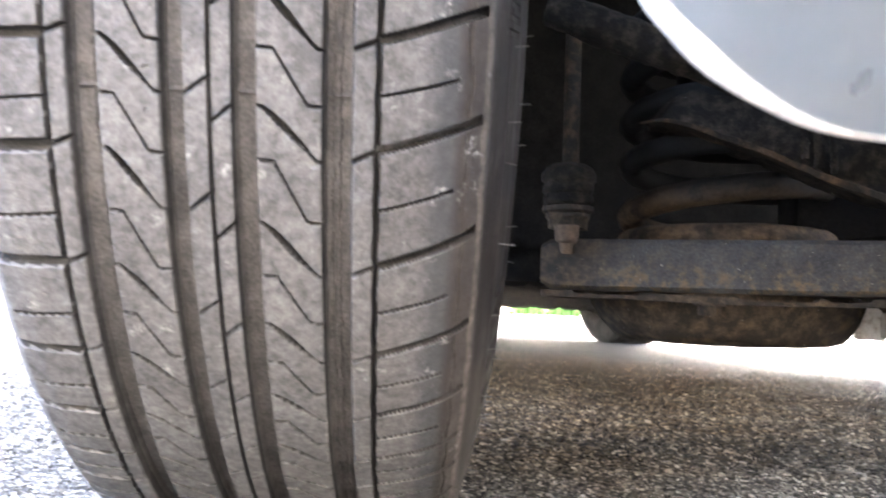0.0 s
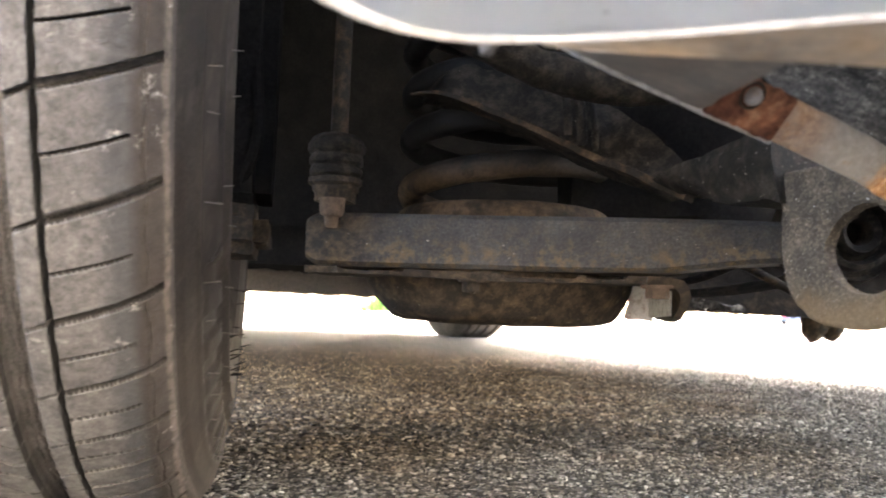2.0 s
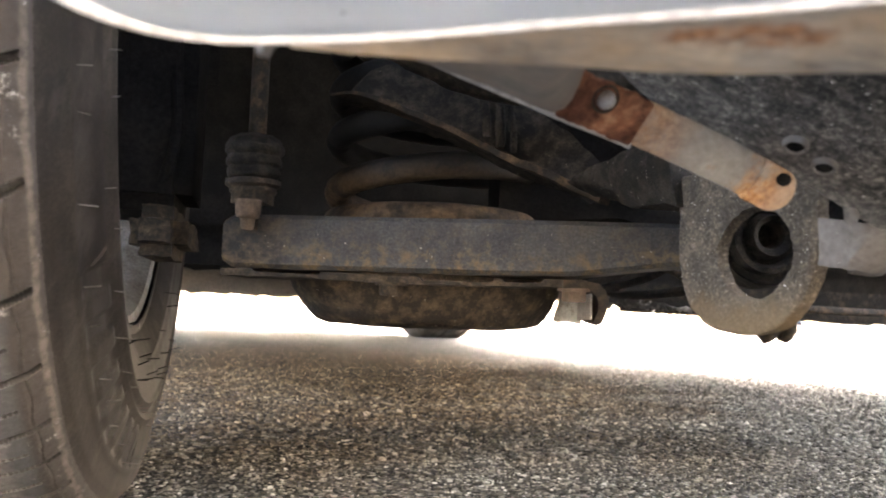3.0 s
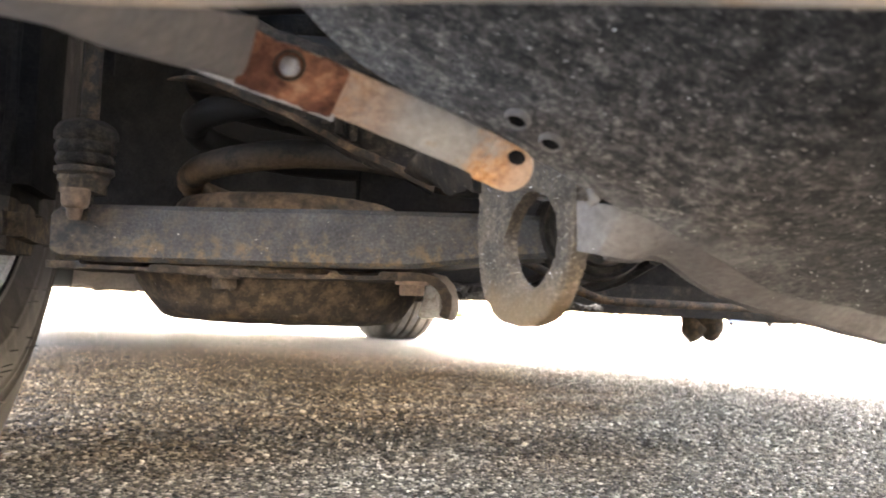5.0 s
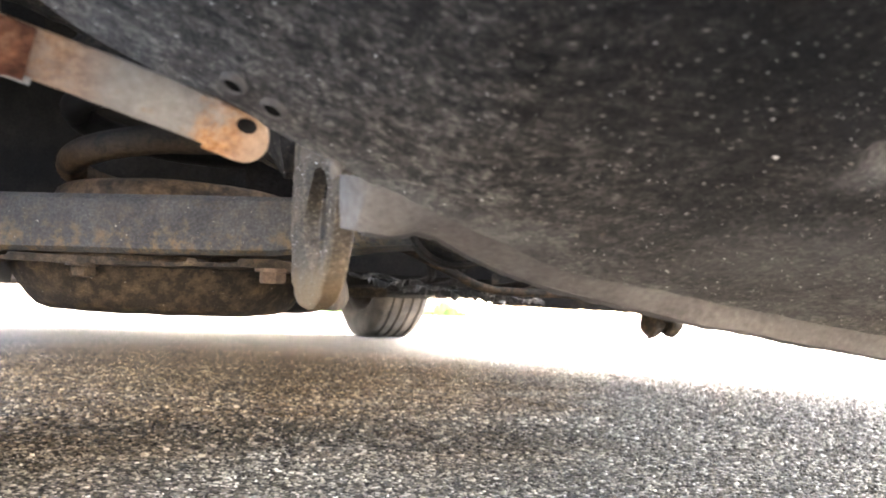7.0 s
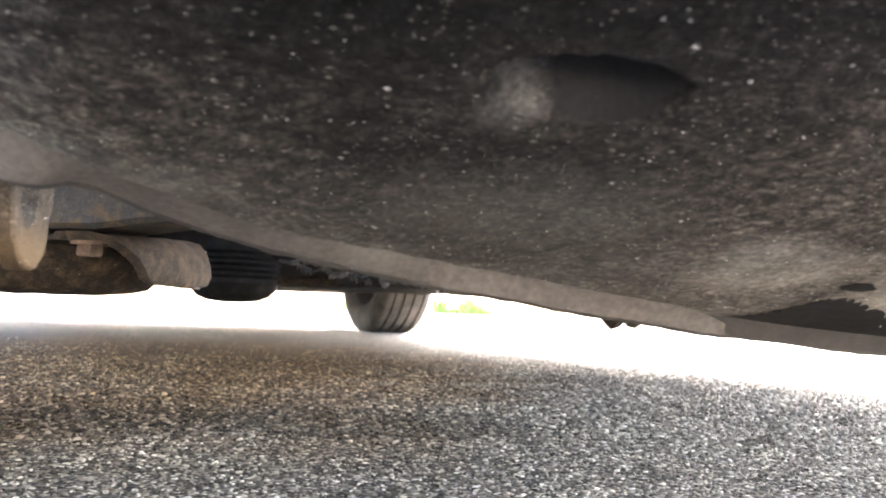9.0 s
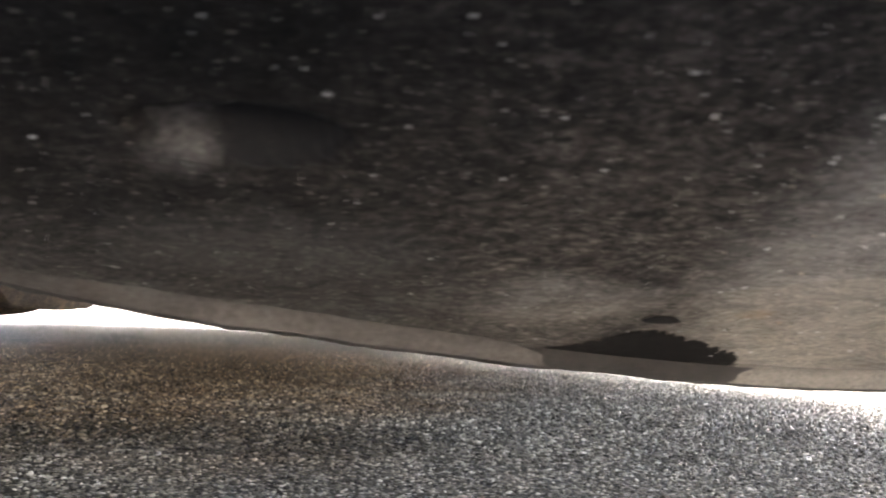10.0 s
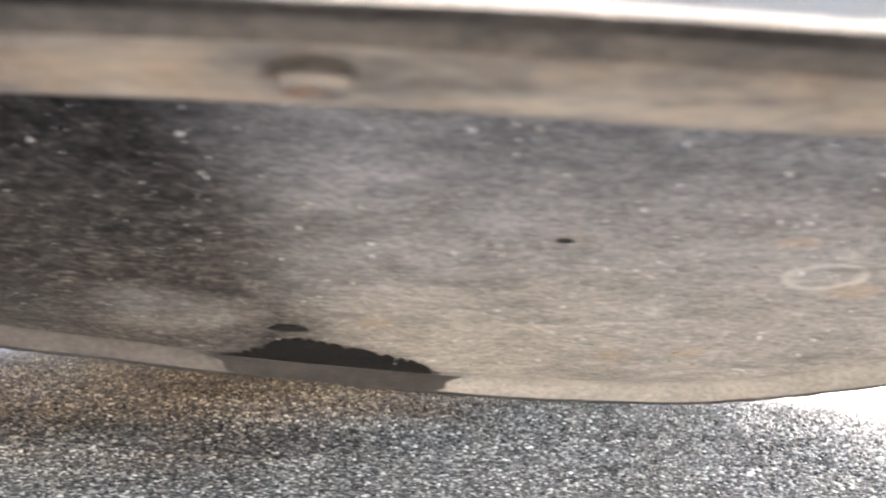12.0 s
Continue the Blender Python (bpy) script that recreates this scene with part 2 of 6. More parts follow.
def make_tray():
    """Black undertray plastic, speckled with road grit, with a film of pale dust over one end and along its lip."""
    m = Mat("undertray_plastic", 0.6)
    clouds = m.noise(22, 5, 0.6)
    streak = m.noise(120, 6, 0.8, (0.75, 1.15, 0.8))
    fine = m.noise(400, 6, 0.85)
    x = m.axis(0)
    y = m.axis(1)

    def spot(cx, cy, rx, ry, lo, hi, rag=1.2, scale=60):
        sx = m.math("DIVIDE", m.math("SUBTRACT", x, cx), rx)
        sy = m.math("DIVIDE", m.math("SUBTRACT", y, cy), ry)
        r2 = m.math("ADD", m.math("ADD", m.math("MULTIPLY", sx, sx), m.math("MULTIPLY", sy, sy)), m.math("MULTIPLY", m.math("SUBTRACT", m.noise(scale, 5, 0.65), 0.5), rag))
        return m.math("SUBTRACT", 1.0, m.span(r2, lo, hi))

    clump = m.ramp(m.noise(190, 7, 0.80, (0.72, 1.05, 0.8), (0, 3, 0)), (0.37, 0.30), (0.50, 0.88), (0.63, 1.9))
    c = m.mix(m.ramp(clouds, (0.35, 0.0), (0.7, 1.0)), (0.0125, 0.0120, 0.0112), (0.036, 0.0325, 0.029))
    # grey-brown road film, thicker near the wheel
    film0 = m.math("MULTIPLY", m.ramp(streak, (0.38, 0.0), (0.70, 0.80)), m.math("SUBTRACT", 1.0, m.math("MULTIPLY", m.span(x, 0.31, 0.42), 0.76)))
    fore = m.math("ADD", 0.36, m.math("MULTIPLY", m.span(y, 0.15, 0.27), 0.64))
    film0 = m.math("MULTIPLY", film0, fore)
    c = m.mix(film0, c, (0.205, 0.186, 0.158))
    # streaks beyond the dimple
    film1 = m.math("MULTIPLY", m.ramp(m.noise(110, 6, 0.78, (0.75, 1.15, 0.8), (2, 0, 0)), (0.38, 0.0), (0.68, 0.66)), m.span(x, 0.475, 0.570))
    film1 = m.math("MULTIPLY", film1, fore)
    c = m.mix(film1, c, (0.255, 0.226, 0.196))
    c = m.mix(1.0, c, m.ramp(fine, (0.36, 0.22), (0.5, 0.9), (0.64, 2.4)), "MULTIPLY")
    c = m.mix(0.9, c, m.mix(1.0, c, clump, "MULTIPLY"))
    # darker zone of the plastic round the dimple
    dark_zone = m.math("MULTIPLY", spot(0.405, 0.185, 0.085, 0.060, -0.2, 1.3, 1.5, 30), 0.66)
    c = m.mix(dark_zone, c, m.mix(1.0, c, (0.30, 0.31, 0.31), "MULTIPLY"))
    # pale dust film towards the middle of the car
    # bounced light from the sunlit ground is also put into this film
    wob = m.math("MULTIPLY", m.math("SUBTRACT", m.noise(34, 6, 0.75), 0.5), 0.040)
    film = m.span(m.math("ADD", x, wob), 0.604, 0.658)
    film = m.math("MULTIPLY", film, m.ramp(m.noise(45, 6, 0.75, (0.6, 1.2, 1)), (0.30, 0.62), (0.56, 1.0)))
    puff = m.math("MULTIPLY", spot(0.575, 0.318, 0.045, 0.030, -0.3, 1.3, 1.6, 40), m.ramp(m.noise(70, 5, 0.6), (0.3, 0.28), (0.65, 0.72)))
    film = m.math("MAXIMUM", film, puff)
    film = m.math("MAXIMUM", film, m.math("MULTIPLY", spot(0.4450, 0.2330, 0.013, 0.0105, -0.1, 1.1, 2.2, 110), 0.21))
    near_lip = m.math("MULTIPLY", m.span(m.math("SUBTRACT", y, m.math("MULTIPLY", m.math("SUBTRACT", x, 0.45), 0.16)), 0.255, 0.345), m.ramp(m.noise(55, 6, 0.75), (0.32, 0.03), (0.66, 0.24)))
    film = m.math("MAXIMUM", film, near_lip)
    film = m.math("MAXIMUM", film, m.math("MULTIPLY", spot(0.465, 0.290, 0.070, 0.034, -0.2, 1.3, 1.8, 45), 0.15))
    edge = m.math("MULTIPLY", spot(0.30, 0.285, 0.09, 0.020, -0.2, 1.2, 1.0, 50), 0.30)
    film = m.math("MAXIMUM", film, edge)
    dust = m.mix(m.ramp(m.noise(130, 6, 0.8, (0.75, 1.1, 0.8)), (0.3, 0.0), (0.7, 1.0)), (0.42, 0.404, 0.378), (0.76, 0.728, 0.675))
    dust = m.mix(m.span(y, 0.22, 0.36), m.mix(1.0, dust, (0.80, 0.81, 0.83), "MULTIPLY"), m.mix(1.0, dust, (1.00, 0.985, 0.94), "MULTIPLY"))
    dust = m.mix(1.0, dust, m.ramp(fine, (0.36, 0.55), (0.5, 0.95), (0.64, 1.35)), "MULTIPLY")
    dust = m.mix(m.ramp(m.noise(38, 5, 0.7, None, (1, 4, 0)), (0.58, 0.0), (0.74, 0.35)), dust, (0.52, 0.42, 0.30))
    # blotches in the dust, creamier beyond a faint crease
    blot = m.ramp(m.noise(30, 6, 0.72, (0.65, 1.2, 1.0), (6, 1, 0)), (0.34, 0.70), (0.50, 0.96), (0.66, 1.12))
    dust = m.mix(1.0, dust, blot, "MULTIPLY")
    line = m.math("SUBTRACT", m.math("ADD", y, m.math("MULTIPLY", m.math("SUBTRACT", x, 0.63), 0.32)), m.math("ADD", 0.2975, m.math("MULTIPLY", m.noise(20, 4), 0.006)))
    beyond = m.math("MULTIPLY", m.span(line, 0.0, 0.003), m.math("SUBTRACT", 1.0, m.span(x, 0.70, 0.78)))
    dust = m.mix(beyond, dust, m.mix(1.0, dust, (1.05, 1.03, 0.98), "MULTIPLY"))
    film = m.math("MULTIPLY", film, m.ramp(m.noise(70, 6, 0.78, (0.55, 1.3, 1.0), (9, 2, 0)), (0.32, 0.76), (0.52, 1.0)))
    c = m.mix(film, c, dust)
    # tan stains on the dust
    for sx, sy, sr in ((0.754, 0.350, 0.011), (0.784, 0.345, 0.009), (0.822, 0.277, 0.012), (0.792, 0.243, 0.008), (0.655, 0.322, 0.009)):
        c = m.mix(m.math("MULTIPLY", spot(sx, sy, sr, sr * 0.62, 0.0, 1.2, 1.5, 90), 0.45), c, (0.58, 0.44, 0.28))
    # grit of several sizes, in ragged flecks
    for scale, share, size, tone in ((480, 0.60, 0.32, (0.30, 0.275, 0.24)),):
        d = m.voronoi(scale, stretch=(0.6, 1.0, 1.0))
        d = m.math("ADD", d, m.math("MULTIPLY", m.math("SUBTRACT", m.noise(scale * 6, 4, 0.7), 0.5), 0.75))
        cell = m.voronoi(scale, "Color", stretch=(0.6, 1.0, 1.0))
        sep = m.nt.nodes.new("ShaderNodeSeparateColor")
        m.link(cell, sep.inputs[0])
        thr = m.ramp(sep.outputs[0], (share, 0.0), (1.0, size))
        c = m.mix(m.ramp(m.math("SUBTRACT", thr, d), (0.0, 0.0), (0.10, 0.9)), c, tone)
    # faint ring mark left in the dust
    ring = m.math("MULTIPLY", spot(0.8085, 0.266, 0.0135, 0.0105, 0.85, 1.25, 1.3, 120), m.math("SUBTRACT", 1.0, spot(0.8085, 0.266, 0.0135, 0.0105, 0.40, 0.80, 1.3, 120)))
    c = m.mix(m.math("MULTIPLY", ring, 0.62), c, (0.82, 0.79, 0.71))
    for sx, sy, rx, ry in ((0.816, 0.2600, 0.010, 0.0024), (0.817, 0.2850, 0.0055, 0.0016), (0.816, 0.359, 0.012, 0.0035)):
        c = m.mix(m.math("MULTIPLY", spot(sx, sy, rx, ry, 0.2, 1.2, 1.6, 140), 0.42), c, (0.15, 0.138, 0.12))
    # grit-free dimple floor, recess shade painted in, blackest towards the bumper
    dimple_floor = m.math("MULTIPLY", spot(0.4665, 0.2215, 0.0235, 0.0150, 0.75, 1.05, 0.25, 90), m.span(x, 0.450, 0.460))
    c = m.mix(m.math("MULTIPLY", dimple_floor, 0.9), c, m.mix(m.span(y, 0.212, 0.232), (0.004, 0.004, 0.004), (0.022, 0.0215, 0.021)))
    m.link(m.math("ADD", 0.16, m.math("MULTIPLY", dimple_floor, 0.10)), m.b.inputs["Specular IOR Level"])
    m.rough(m.math("SUBTRACT", 0.6, m.math("MULTIPLY", dimple_floor, 0.2)))
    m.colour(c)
    m.bump(m.mix(0.35, fine, streak), 0.8, 0.0016)
    return m.m


def make_beam():
    """Chalky blue-black paint on pressed steel, with ochre rust in specks and blotches, most along the lower seam."""
    m = Mat("chalky_black_steel", 0.62)
    m.b.inputs["Specular IOR Level"].default_value = 0.16
    big = m.noise(26, 5, 0.65)
    mid = m.noise(110, 6, 0.75)
    fine = m.noise(620, 4, 0.75)
    c = m.mix(m.ramp(big, (0.34, 0.0), (0.68, 1.0)), (0.032, 0.0318, 0.0310), (0.066, 0.0650, 0.0620))
    c = m.mix(1.0, c, m.ramp(fine, (0.30, 0.55), (0.52, 1.0), (0.72, 1.6)), "MULTIPLY")
    seam = m.math("SUBTRACT", 1.0, m.span(m.math("ADD", m.axis(2), m.math("MULTIPLY", m.math("SUBTRACT", big, 0.5), 0.03)), 0.148, 0.170))
    rust = m.math("MULTIPLY", m.ramp(mid, (0.47, 0.0), (0.62, 1.0)), m.math("ADD", 0.20, m.math("MULTIPLY", seam, 0.75)))
    c = m.mix(rust, c, m.mix(fine, (0.085, 0.055, 0.026), (0.19, 0.140, 0.070)))
    # outer end darkened for the shade it fades into, with rust blotches
    outer = m.math("SUBTRACT", 1.0, m.span(m.math("ADD", m.axis(0), m.math("MULTIPLY", m.math("SUBTRACT", mid, 0.5), 0.06)), 0.085, 0.125))
    c = m.mix(m.math("MULTIPLY", outer, 0.8), c, m.mix(m.ramp(mid, (0.42, 0.0), (0.64, 1.0)), (0.016, 0.0140, 0.0115), (0.085, 0.058, 0.032)))
    c = m.mix(m.ramp(m.noise(34, 4, 0.6, None, (7, 2, 1)), (0.66, 0.0), (0.76, 0.65)), c, (0.19, 0.165, 0.115))
    m.colour(c)
    m.bump(m.mix(0.5, mid, fine), 0.7, 0.0014)
    return m.m


def make_spring_steel():
    """Brown rusted spring steel, its upper coils painted black for the shade up there."""
    m = Mat("shaded_spring_steel", 0.7)
    a, b = m.noise(60, 6, 0.72), m.noise(380, 4, 0.7)
    # rust gives way to black with height, as the light falls off
    worn = m.math("SUBTRACT", 1.0, m.span(m.math("ADD", m.axis(2), m.math("MULTIPLY", m.math("SUBTRACT", a, 0.5), 0.05)), 0.207, 0.226))
    rust = m.mix(m.ramp(a, (0.35, 0.0), (0.66, 1.0)), (0.028, 0.021, 0.015), (0.110, 0.074, 0.043))
    c = m.mix(m.math("MULTIPLY", worn, m.ramp(a, (0.30, 0.25), (0.55, 1.0))), (0.012, 0.0115, 0.011), rust)
    m.colour(m.mix(1.0, c, m.ramp(b, (0.28, 0.6), (0.72, 1.35)), "MULTIPLY"))
    m.bump(m.mix(0.5, a, b), 0.7, 0.0012)
    return m.m


def make_grit():
    """Cast steel crusted with pale grit above, tan rust low down where it is scraped."""
    m = Mat("gritty_cast_steel", 0.88)
    a = m.noise(60, 6, 0.7)
    b = m.noise(650, 4, 0.75)
    c = m.mix(m.ramp(a, (0.35, 0.0), (0.65, 1.0)), (0.044, 0.037, 0.029), (0.122, 0.099, 0.072))
    c = m.mix(1.0, c, m.ramp(b, (0.32, 0.35), (0.55, 1.0), (0.70, 2.3)), "MULTIPLY")
    low = m.math("MULTIPLY", m.math("SUBTRACT", 1.0, m.span(m.math("ADD", m.axis(2), m.math("MULTIPLY", m.math("SUBTRACT", a, 0.5), 0.03)), 0.122, 0.140)), 0.8)
    c = m.mix(low, c, m.mix(b, (0.085, 0.060, 0.034), (0.20, 0.138, 0.074)))
    m.colour(c)
    m.bump(m.mix(0.5, a, b), 0.9, 0.0018)
    return m.m


def make_grain(name="road_grit", k=1.0):
    m = Mat(name, 0.7)
    c = m.ramp(m.island, (0.0, (0.08, 0.066, 0.052)), (0.35, (0.24, 0.215, 0.18)), (0.7, (0.55, 0.525, 0.48)), (1.0, (0.86, 0.84, 0.80)))
    c = m.mix(1.0, c, (k, k * 0.95, k * 0.86) if k < 1 else (1.0, 1.0, 1.0), "MULTIPLY")
    m.colour(m.mix(1.0, c, m.ramp(m.noise(2500, 2), (0.3, 0.75), (0.7, 1.15)), "MULTIPLY"))
    return m.m


def make_flake():
    m = Mat("pale_flake", 0.75)
    c = m.ramp(m.island, (0.0, (0.62, 0.52, 0.38)), (0.2, (0.80, 0.77, 0.70)), (0.6, (0.90, 0.89, 0.86)), (1.0, (0.93, 0.92, 0.90)))
    m.colour(m.mix(1.0, c, m.ramp(m.noise(2500, 2), (0.3, 0.85), (0.7, 1.08)), "MULTIPLY"))
    return m.m


def make_paint():
    m = Mat("silver_paint", 0.32, 0.55)
    n = m.noise(35, 5, 0.6)
    c = m.mix(m.ramp(n, (0.35, 0.0), (0.75, 1.0)), (0.36, 0.40, 0.42), (0.43, 0.455, 0.465))
    c = m.mix(m.ramp(m.noise(14, 6, 0.7, (1, 1, 2)), (0.48, 0.0), (0.75, 0.35)), c, (0.46, 0.43, 0.39))
    m.colour(c)
    m.rough(m.ramp(m.noise(60, 4), (0.3, 0.25), (0.7, 0.45)))
    return m.m


MAT = {
    "rubber": make_rubber(),
    "sidewall": make_sidewall(),
    "asphalt": make_asphalt(),
    "chip": make_asphalt(True),
    "tray": make_tray(),
    "paint": make_paint(),
    "dust": make_flange(),
    "lip": dirty("dusty_lip", (0.094, 0.086, 0.078), (0.162, 0.150, 0.136), 0.85, 0, (0.32, 0.7), 30, 0.0008, 0.6),
    "dusted": dirty("dust_caked_plastic", (0.235, 0.222, 0.202), (0.300, 0.278, 0.243), 0.9, 0, (0.35, 0.68), 45, 0.0008, 0.8, 0.05),
    "rusty": dirty("rusty_black_steel", (0.030, 0.025, 0.020), (0.125, 0.088, 0.052), 0.82, 0.0, (0.46, 0.72), 105, 0.0016, 1.2),
    "beam": make_beam(),
    "spring": make_spring_steel(),
    "hook": dirty("worn_pressed_steel", (0.052, 0.044, 0.036), (0.140, 0.102, 0.068), 0.75, 0.0, (0.42, 0.70), 70, 0.0012, 1.0, 0.08),
    "caked": dirty("grit_caked_steel", (0.014, 0.0122, 0.0102), (0.066, 0.054, 0.040), 0.75, 0.0, (0.45, 0.74), 90, 0.0026, 1.5, 0.08),
    "foil": dirty("dirty_shield_foil", (0.035, 0.033, 0.030), (0.26, 0.25, 0.23), 0.45, 0.3, (0.50, 0.66), 60, 0.002, 1.0, 0.4),
    "tyre_dust": dirty("road_dusted_rubber", (0.062, 0.055, 0.047), (0.135, 0.118, 0.096), 0.8, 0.0, (0.38, 0.66), 14, 0.0008, 0.8, 0.06),
    "far_paint": dirty("grey_car_paint", (0.060, 0.064, 0.075), (0.085, 0.090, 0.105), 0.35, 0.0, (0.4, 0.7), 2),
    "far_black": dirty("black_trim", (0.02, 0.02, 0.02), (0.035, 0.034, 0.033), 0.6, 0.0, (0.4, 0.7), 4),
    "red_lens": dirty("red_lamp_lens", (0.55, 0.03, 0.03), (0.45, 0.02, 0.03), 0.25, 0.0, (0.4, 0.7), 6),
    "rust": make_rust("flaking_rust", (0.070, 0.027, 0.018), (0.27, 0.118, 0.062), (0.44, 0.25, 0.145)),
    "galv": make_strap(),
    "bracket": dirty("grimy_bracket_metal", (0.150, 0.138, 0.122), (0.235, 0.200, 0.160), 0.75, 0.0, (0.35, 0.7), 26, 0.0006, 0.5),
    "black": dirty("black_underseal", (0.0095, 0.0090, 0.0085), (0.019, 0.017, 0.015), 0.8, 0.0, (0.4, 0.7), 30, 0.0008, 1.0, 0.01),
    "grit": make_grit(),
    "nut": dirty("tan_rusted_nut", (0.085, 0.060, 0.042), (0.150, 0.106, 0.072), 0.8, 0.0, (0.4, 0.66), 160, 0.0008),
    "rim": dirty("dirty_alloy", (0.30, 0.28, 0.25), (0.16, 0.13, 0.10), 0.45, 0.5, (0.45, 0.7), 40),
    "grime": dirty("oily_black_steel", (0.0170, 0.0155, 0.0138), (0.060, 0.044, 0.030), 0.75, 0.0, (0.52, 0.74), 45, 0.0018, 1.3, 0.03),
    "zinc": dirty("dull_zinc", (0.40, 0.39, 0.37), (0.26, 0.22, 0.18), 0.6, 0.2, (0.45, 0.65), 200, 0.0008),
    "grimy_rust": dirty("oily_rusted_steel", (0.020, 0.016, 0.012), (0.105, 0.066, 0.035), 0.8, 0.0, (0.48, 0.72), 70, 0.0016, 1.3),
    "bright": dirty("lit_scraped_zinc", (0.74, 0.71, 0.65), (0.34, 0.26, 0.18), 0.6, 0.2, (0.5, 0.68), 140, 0.0014),
    "mud": dirty("bare_black_plastic", (0.020, 0.019, 0.018), (0.036, 0.033, 0.030), 0.6, 0.0, (0.4, 0.7), 200, 0.001),
    "edge": dirty("dusty_lit_edge", (0.365, 0.356, 0.340), (0.42, 0.398, 0.36), 0.5, 0.0, (0.35, 0.65), 40, 0.0003),
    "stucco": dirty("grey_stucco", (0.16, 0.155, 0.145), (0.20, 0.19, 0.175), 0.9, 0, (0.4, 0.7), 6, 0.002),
    "mudlip": dirty("scuffed_black_lip", (0.034, 0.031, 0.028), (0.062, 0.056, 0.050), 0.5, 0.0, (0.4, 0.7), 120, 0.0006),
    # channel and rolled edge: two tones step its shade out to the dust
    "channel": dirty("shaded_channel", (0.085, 0.075, 0.062), (0.165, 0.142, 0.112), 0.8, 0.0, (0.36, 0.66), 40, 0.0008, 0.8, 0.08),
    "shaded_dust": dirty("shaded_dust", (0.150, 0.134, 0.110), (0.330, 0.285, 0.220), 0.85, 0.0, (0.36, 0.66), 60, 0.0008, 0.8, 0.08),
    "boot": dirty("black_rubber_boot", (0.013, 0.0125, 0.012), (0.04, 0.035, 0.028), 0.7, 0.0, (0.5, 0.8), 60, 0.0012, 1.2, 0.08),
    "grain": make_grain(),
    "flake": make_flake(),
    "dull_grain": make_grain("dull_road_grit", 0.55),
    # unworn groove rubber and darker sipes, toned for the shade in the cuts
    "groove": dirty("shaded_unworn_rubber", (0.078, 0.072, 0.066), (0.135, 0.125, 0.113), 0.8, 0.0, (0.4, 0.66), 60, 0.0006, 0.9, 0.08),
    "sipe": dirty("shaded_sipe_rubber", (0.034, 0.032, 0.030), (0.060, 0.056, 0.051), 0.85, 0.0, (0.4, 0.66), 60, 0.0004, 0.9, 0.04),
    "leaf": dirty("grass_leaf", (0.10, 0.19, 0.030), (0.17, 0.25, 0.05), 0.7, 0.0, (0.4, 0.6), 3),
}

# ---- builders ----
HOME = {}


def V(*a):
    return Vector(a)


def thing(name, at, label="", category="", parent=None, kind="", group=""):
    """An Empty that carries a thing's parts."""
    ob = new(name)
    ob.empty_display_size = 0.05
    at = Vector(at)
    HOME[ob] = at
    ob.location = at - (HOME[parent] if parent else V(0, 0, 0))
    if parent:
        ob.parent = parent
    return tagged(ob, label, category, group, kind)


def part(name, bm, material, parent, label="", smooth=True):
    """Links a bmesh as one mesh object under a thing or a part."""
    if isinstance(bm, bmesh.types.BMesh):
        bmesh.ops.recalc_face_normals(bm, faces=bm.faces)
        me = bpy.data.meshes.new(name)
        bm.to_mesh(me)
        bm.free()
    else:
        me = bm
    me.materials.append(MAT[material])
    n = len(me.vertices)
    co = np.empty(n * 3, dtype=np.float32)
    me.vertices.foreach_get("co", co)
    co = co.reshape(-1, 3)
    c = (co.min(0) + co.max(0)) / 2
    me.vertices.foreach_set("co", (co - c).ravel())
    if smooth:
        me.polygons.foreach_set("use_smooth", [True] * len(me.polygons))
        me.set_sharp_from_angle(angle=radians(38))
    me.update()
    ob = new(name, me)
    c = Vector([float(v) for v in c])
    HOME[ob] = c
    ob.location = c - (HOME[parent] if parent else V(0, 0, 0))
    if parent:
        ob.parent = parent
    if label:
        ob["label"] = label
    return ob


def loft(rings, closed=True, cap=True, bm=None):
    """Skins rings of equal length; closed: each ring is a loop."""
    bm = bm or bmesh.new()
    vs = [[bm.verts.new(p) for p in r] for r in rings]
    n = len(rings[0])
    for a, b in zip(vs, vs[1:]):
        for i in range(n if closed else n - 1):
            j = (i + 1) % n
            bm.faces.new((a[i], a[j], b[j], b[i]))
    if cap and closed:
        bm.faces.new(vs[0][::-1])
        bm.faces.new(vs[-1])
    return bm


def smooth_path(pts, n):
    """Catmull-Rom through the points."""
    p = [Vector(q) for q in pts]
    p = [p[0] * 2 - p[1]] + p + [p[-1] * 2 - p[-2]]
    out = []
    seg = len(p) - 3
    for k in range(n + 1):
        s = k / n * seg
        i = min(int(s), seg - 1)
        u = s - i
        a, b, c, d = p[i:i + 4]
        out.append(0.5 * (2 * b + (c - a) * u + (2 * a - 5 * b + 4 * c - d) * u * u + (3 * b - a - 3 * c + d) * u ** 3))
    return out


def sweep(path, prof, up=(0, 0, 1), bm=None, cap=True):
    """Sweeps a closed profile of (side, up) pairs along a path."""
    up = Vector(up)
    rings = []
    for i, p in enumerate(path):
        t = (path[min(i + 1, len(path) - 1)] - path[max(i - 1, 0)]).normalized()
        s = t.cross(up).normalized()
        u = s.cross(t)
        pr = prof(i / (len(path) - 1)) if callable(prof) else prof
        rings.append([p + s * a + u * b for a, b in pr])
    return loft(rings, True, cap, bm)


def circle(r, n=12):
    return [(r * math.cos(2 * math.pi * i / n), r * math.sin(2 * math.pi * i / n)) for i in range(n)]


def tube(pts, r, n=12, steps=0, bm=None):
    path = smooth_path(pts, steps) if steps else [Vector(p) for p in pts]
    d = (path[-1] - path[0])
    up = (0, 0, 1) if abs(d.normalized().z) < 0.9 else (0, 1, 0)
    return sweep(path, circle(r, n), up, bm)


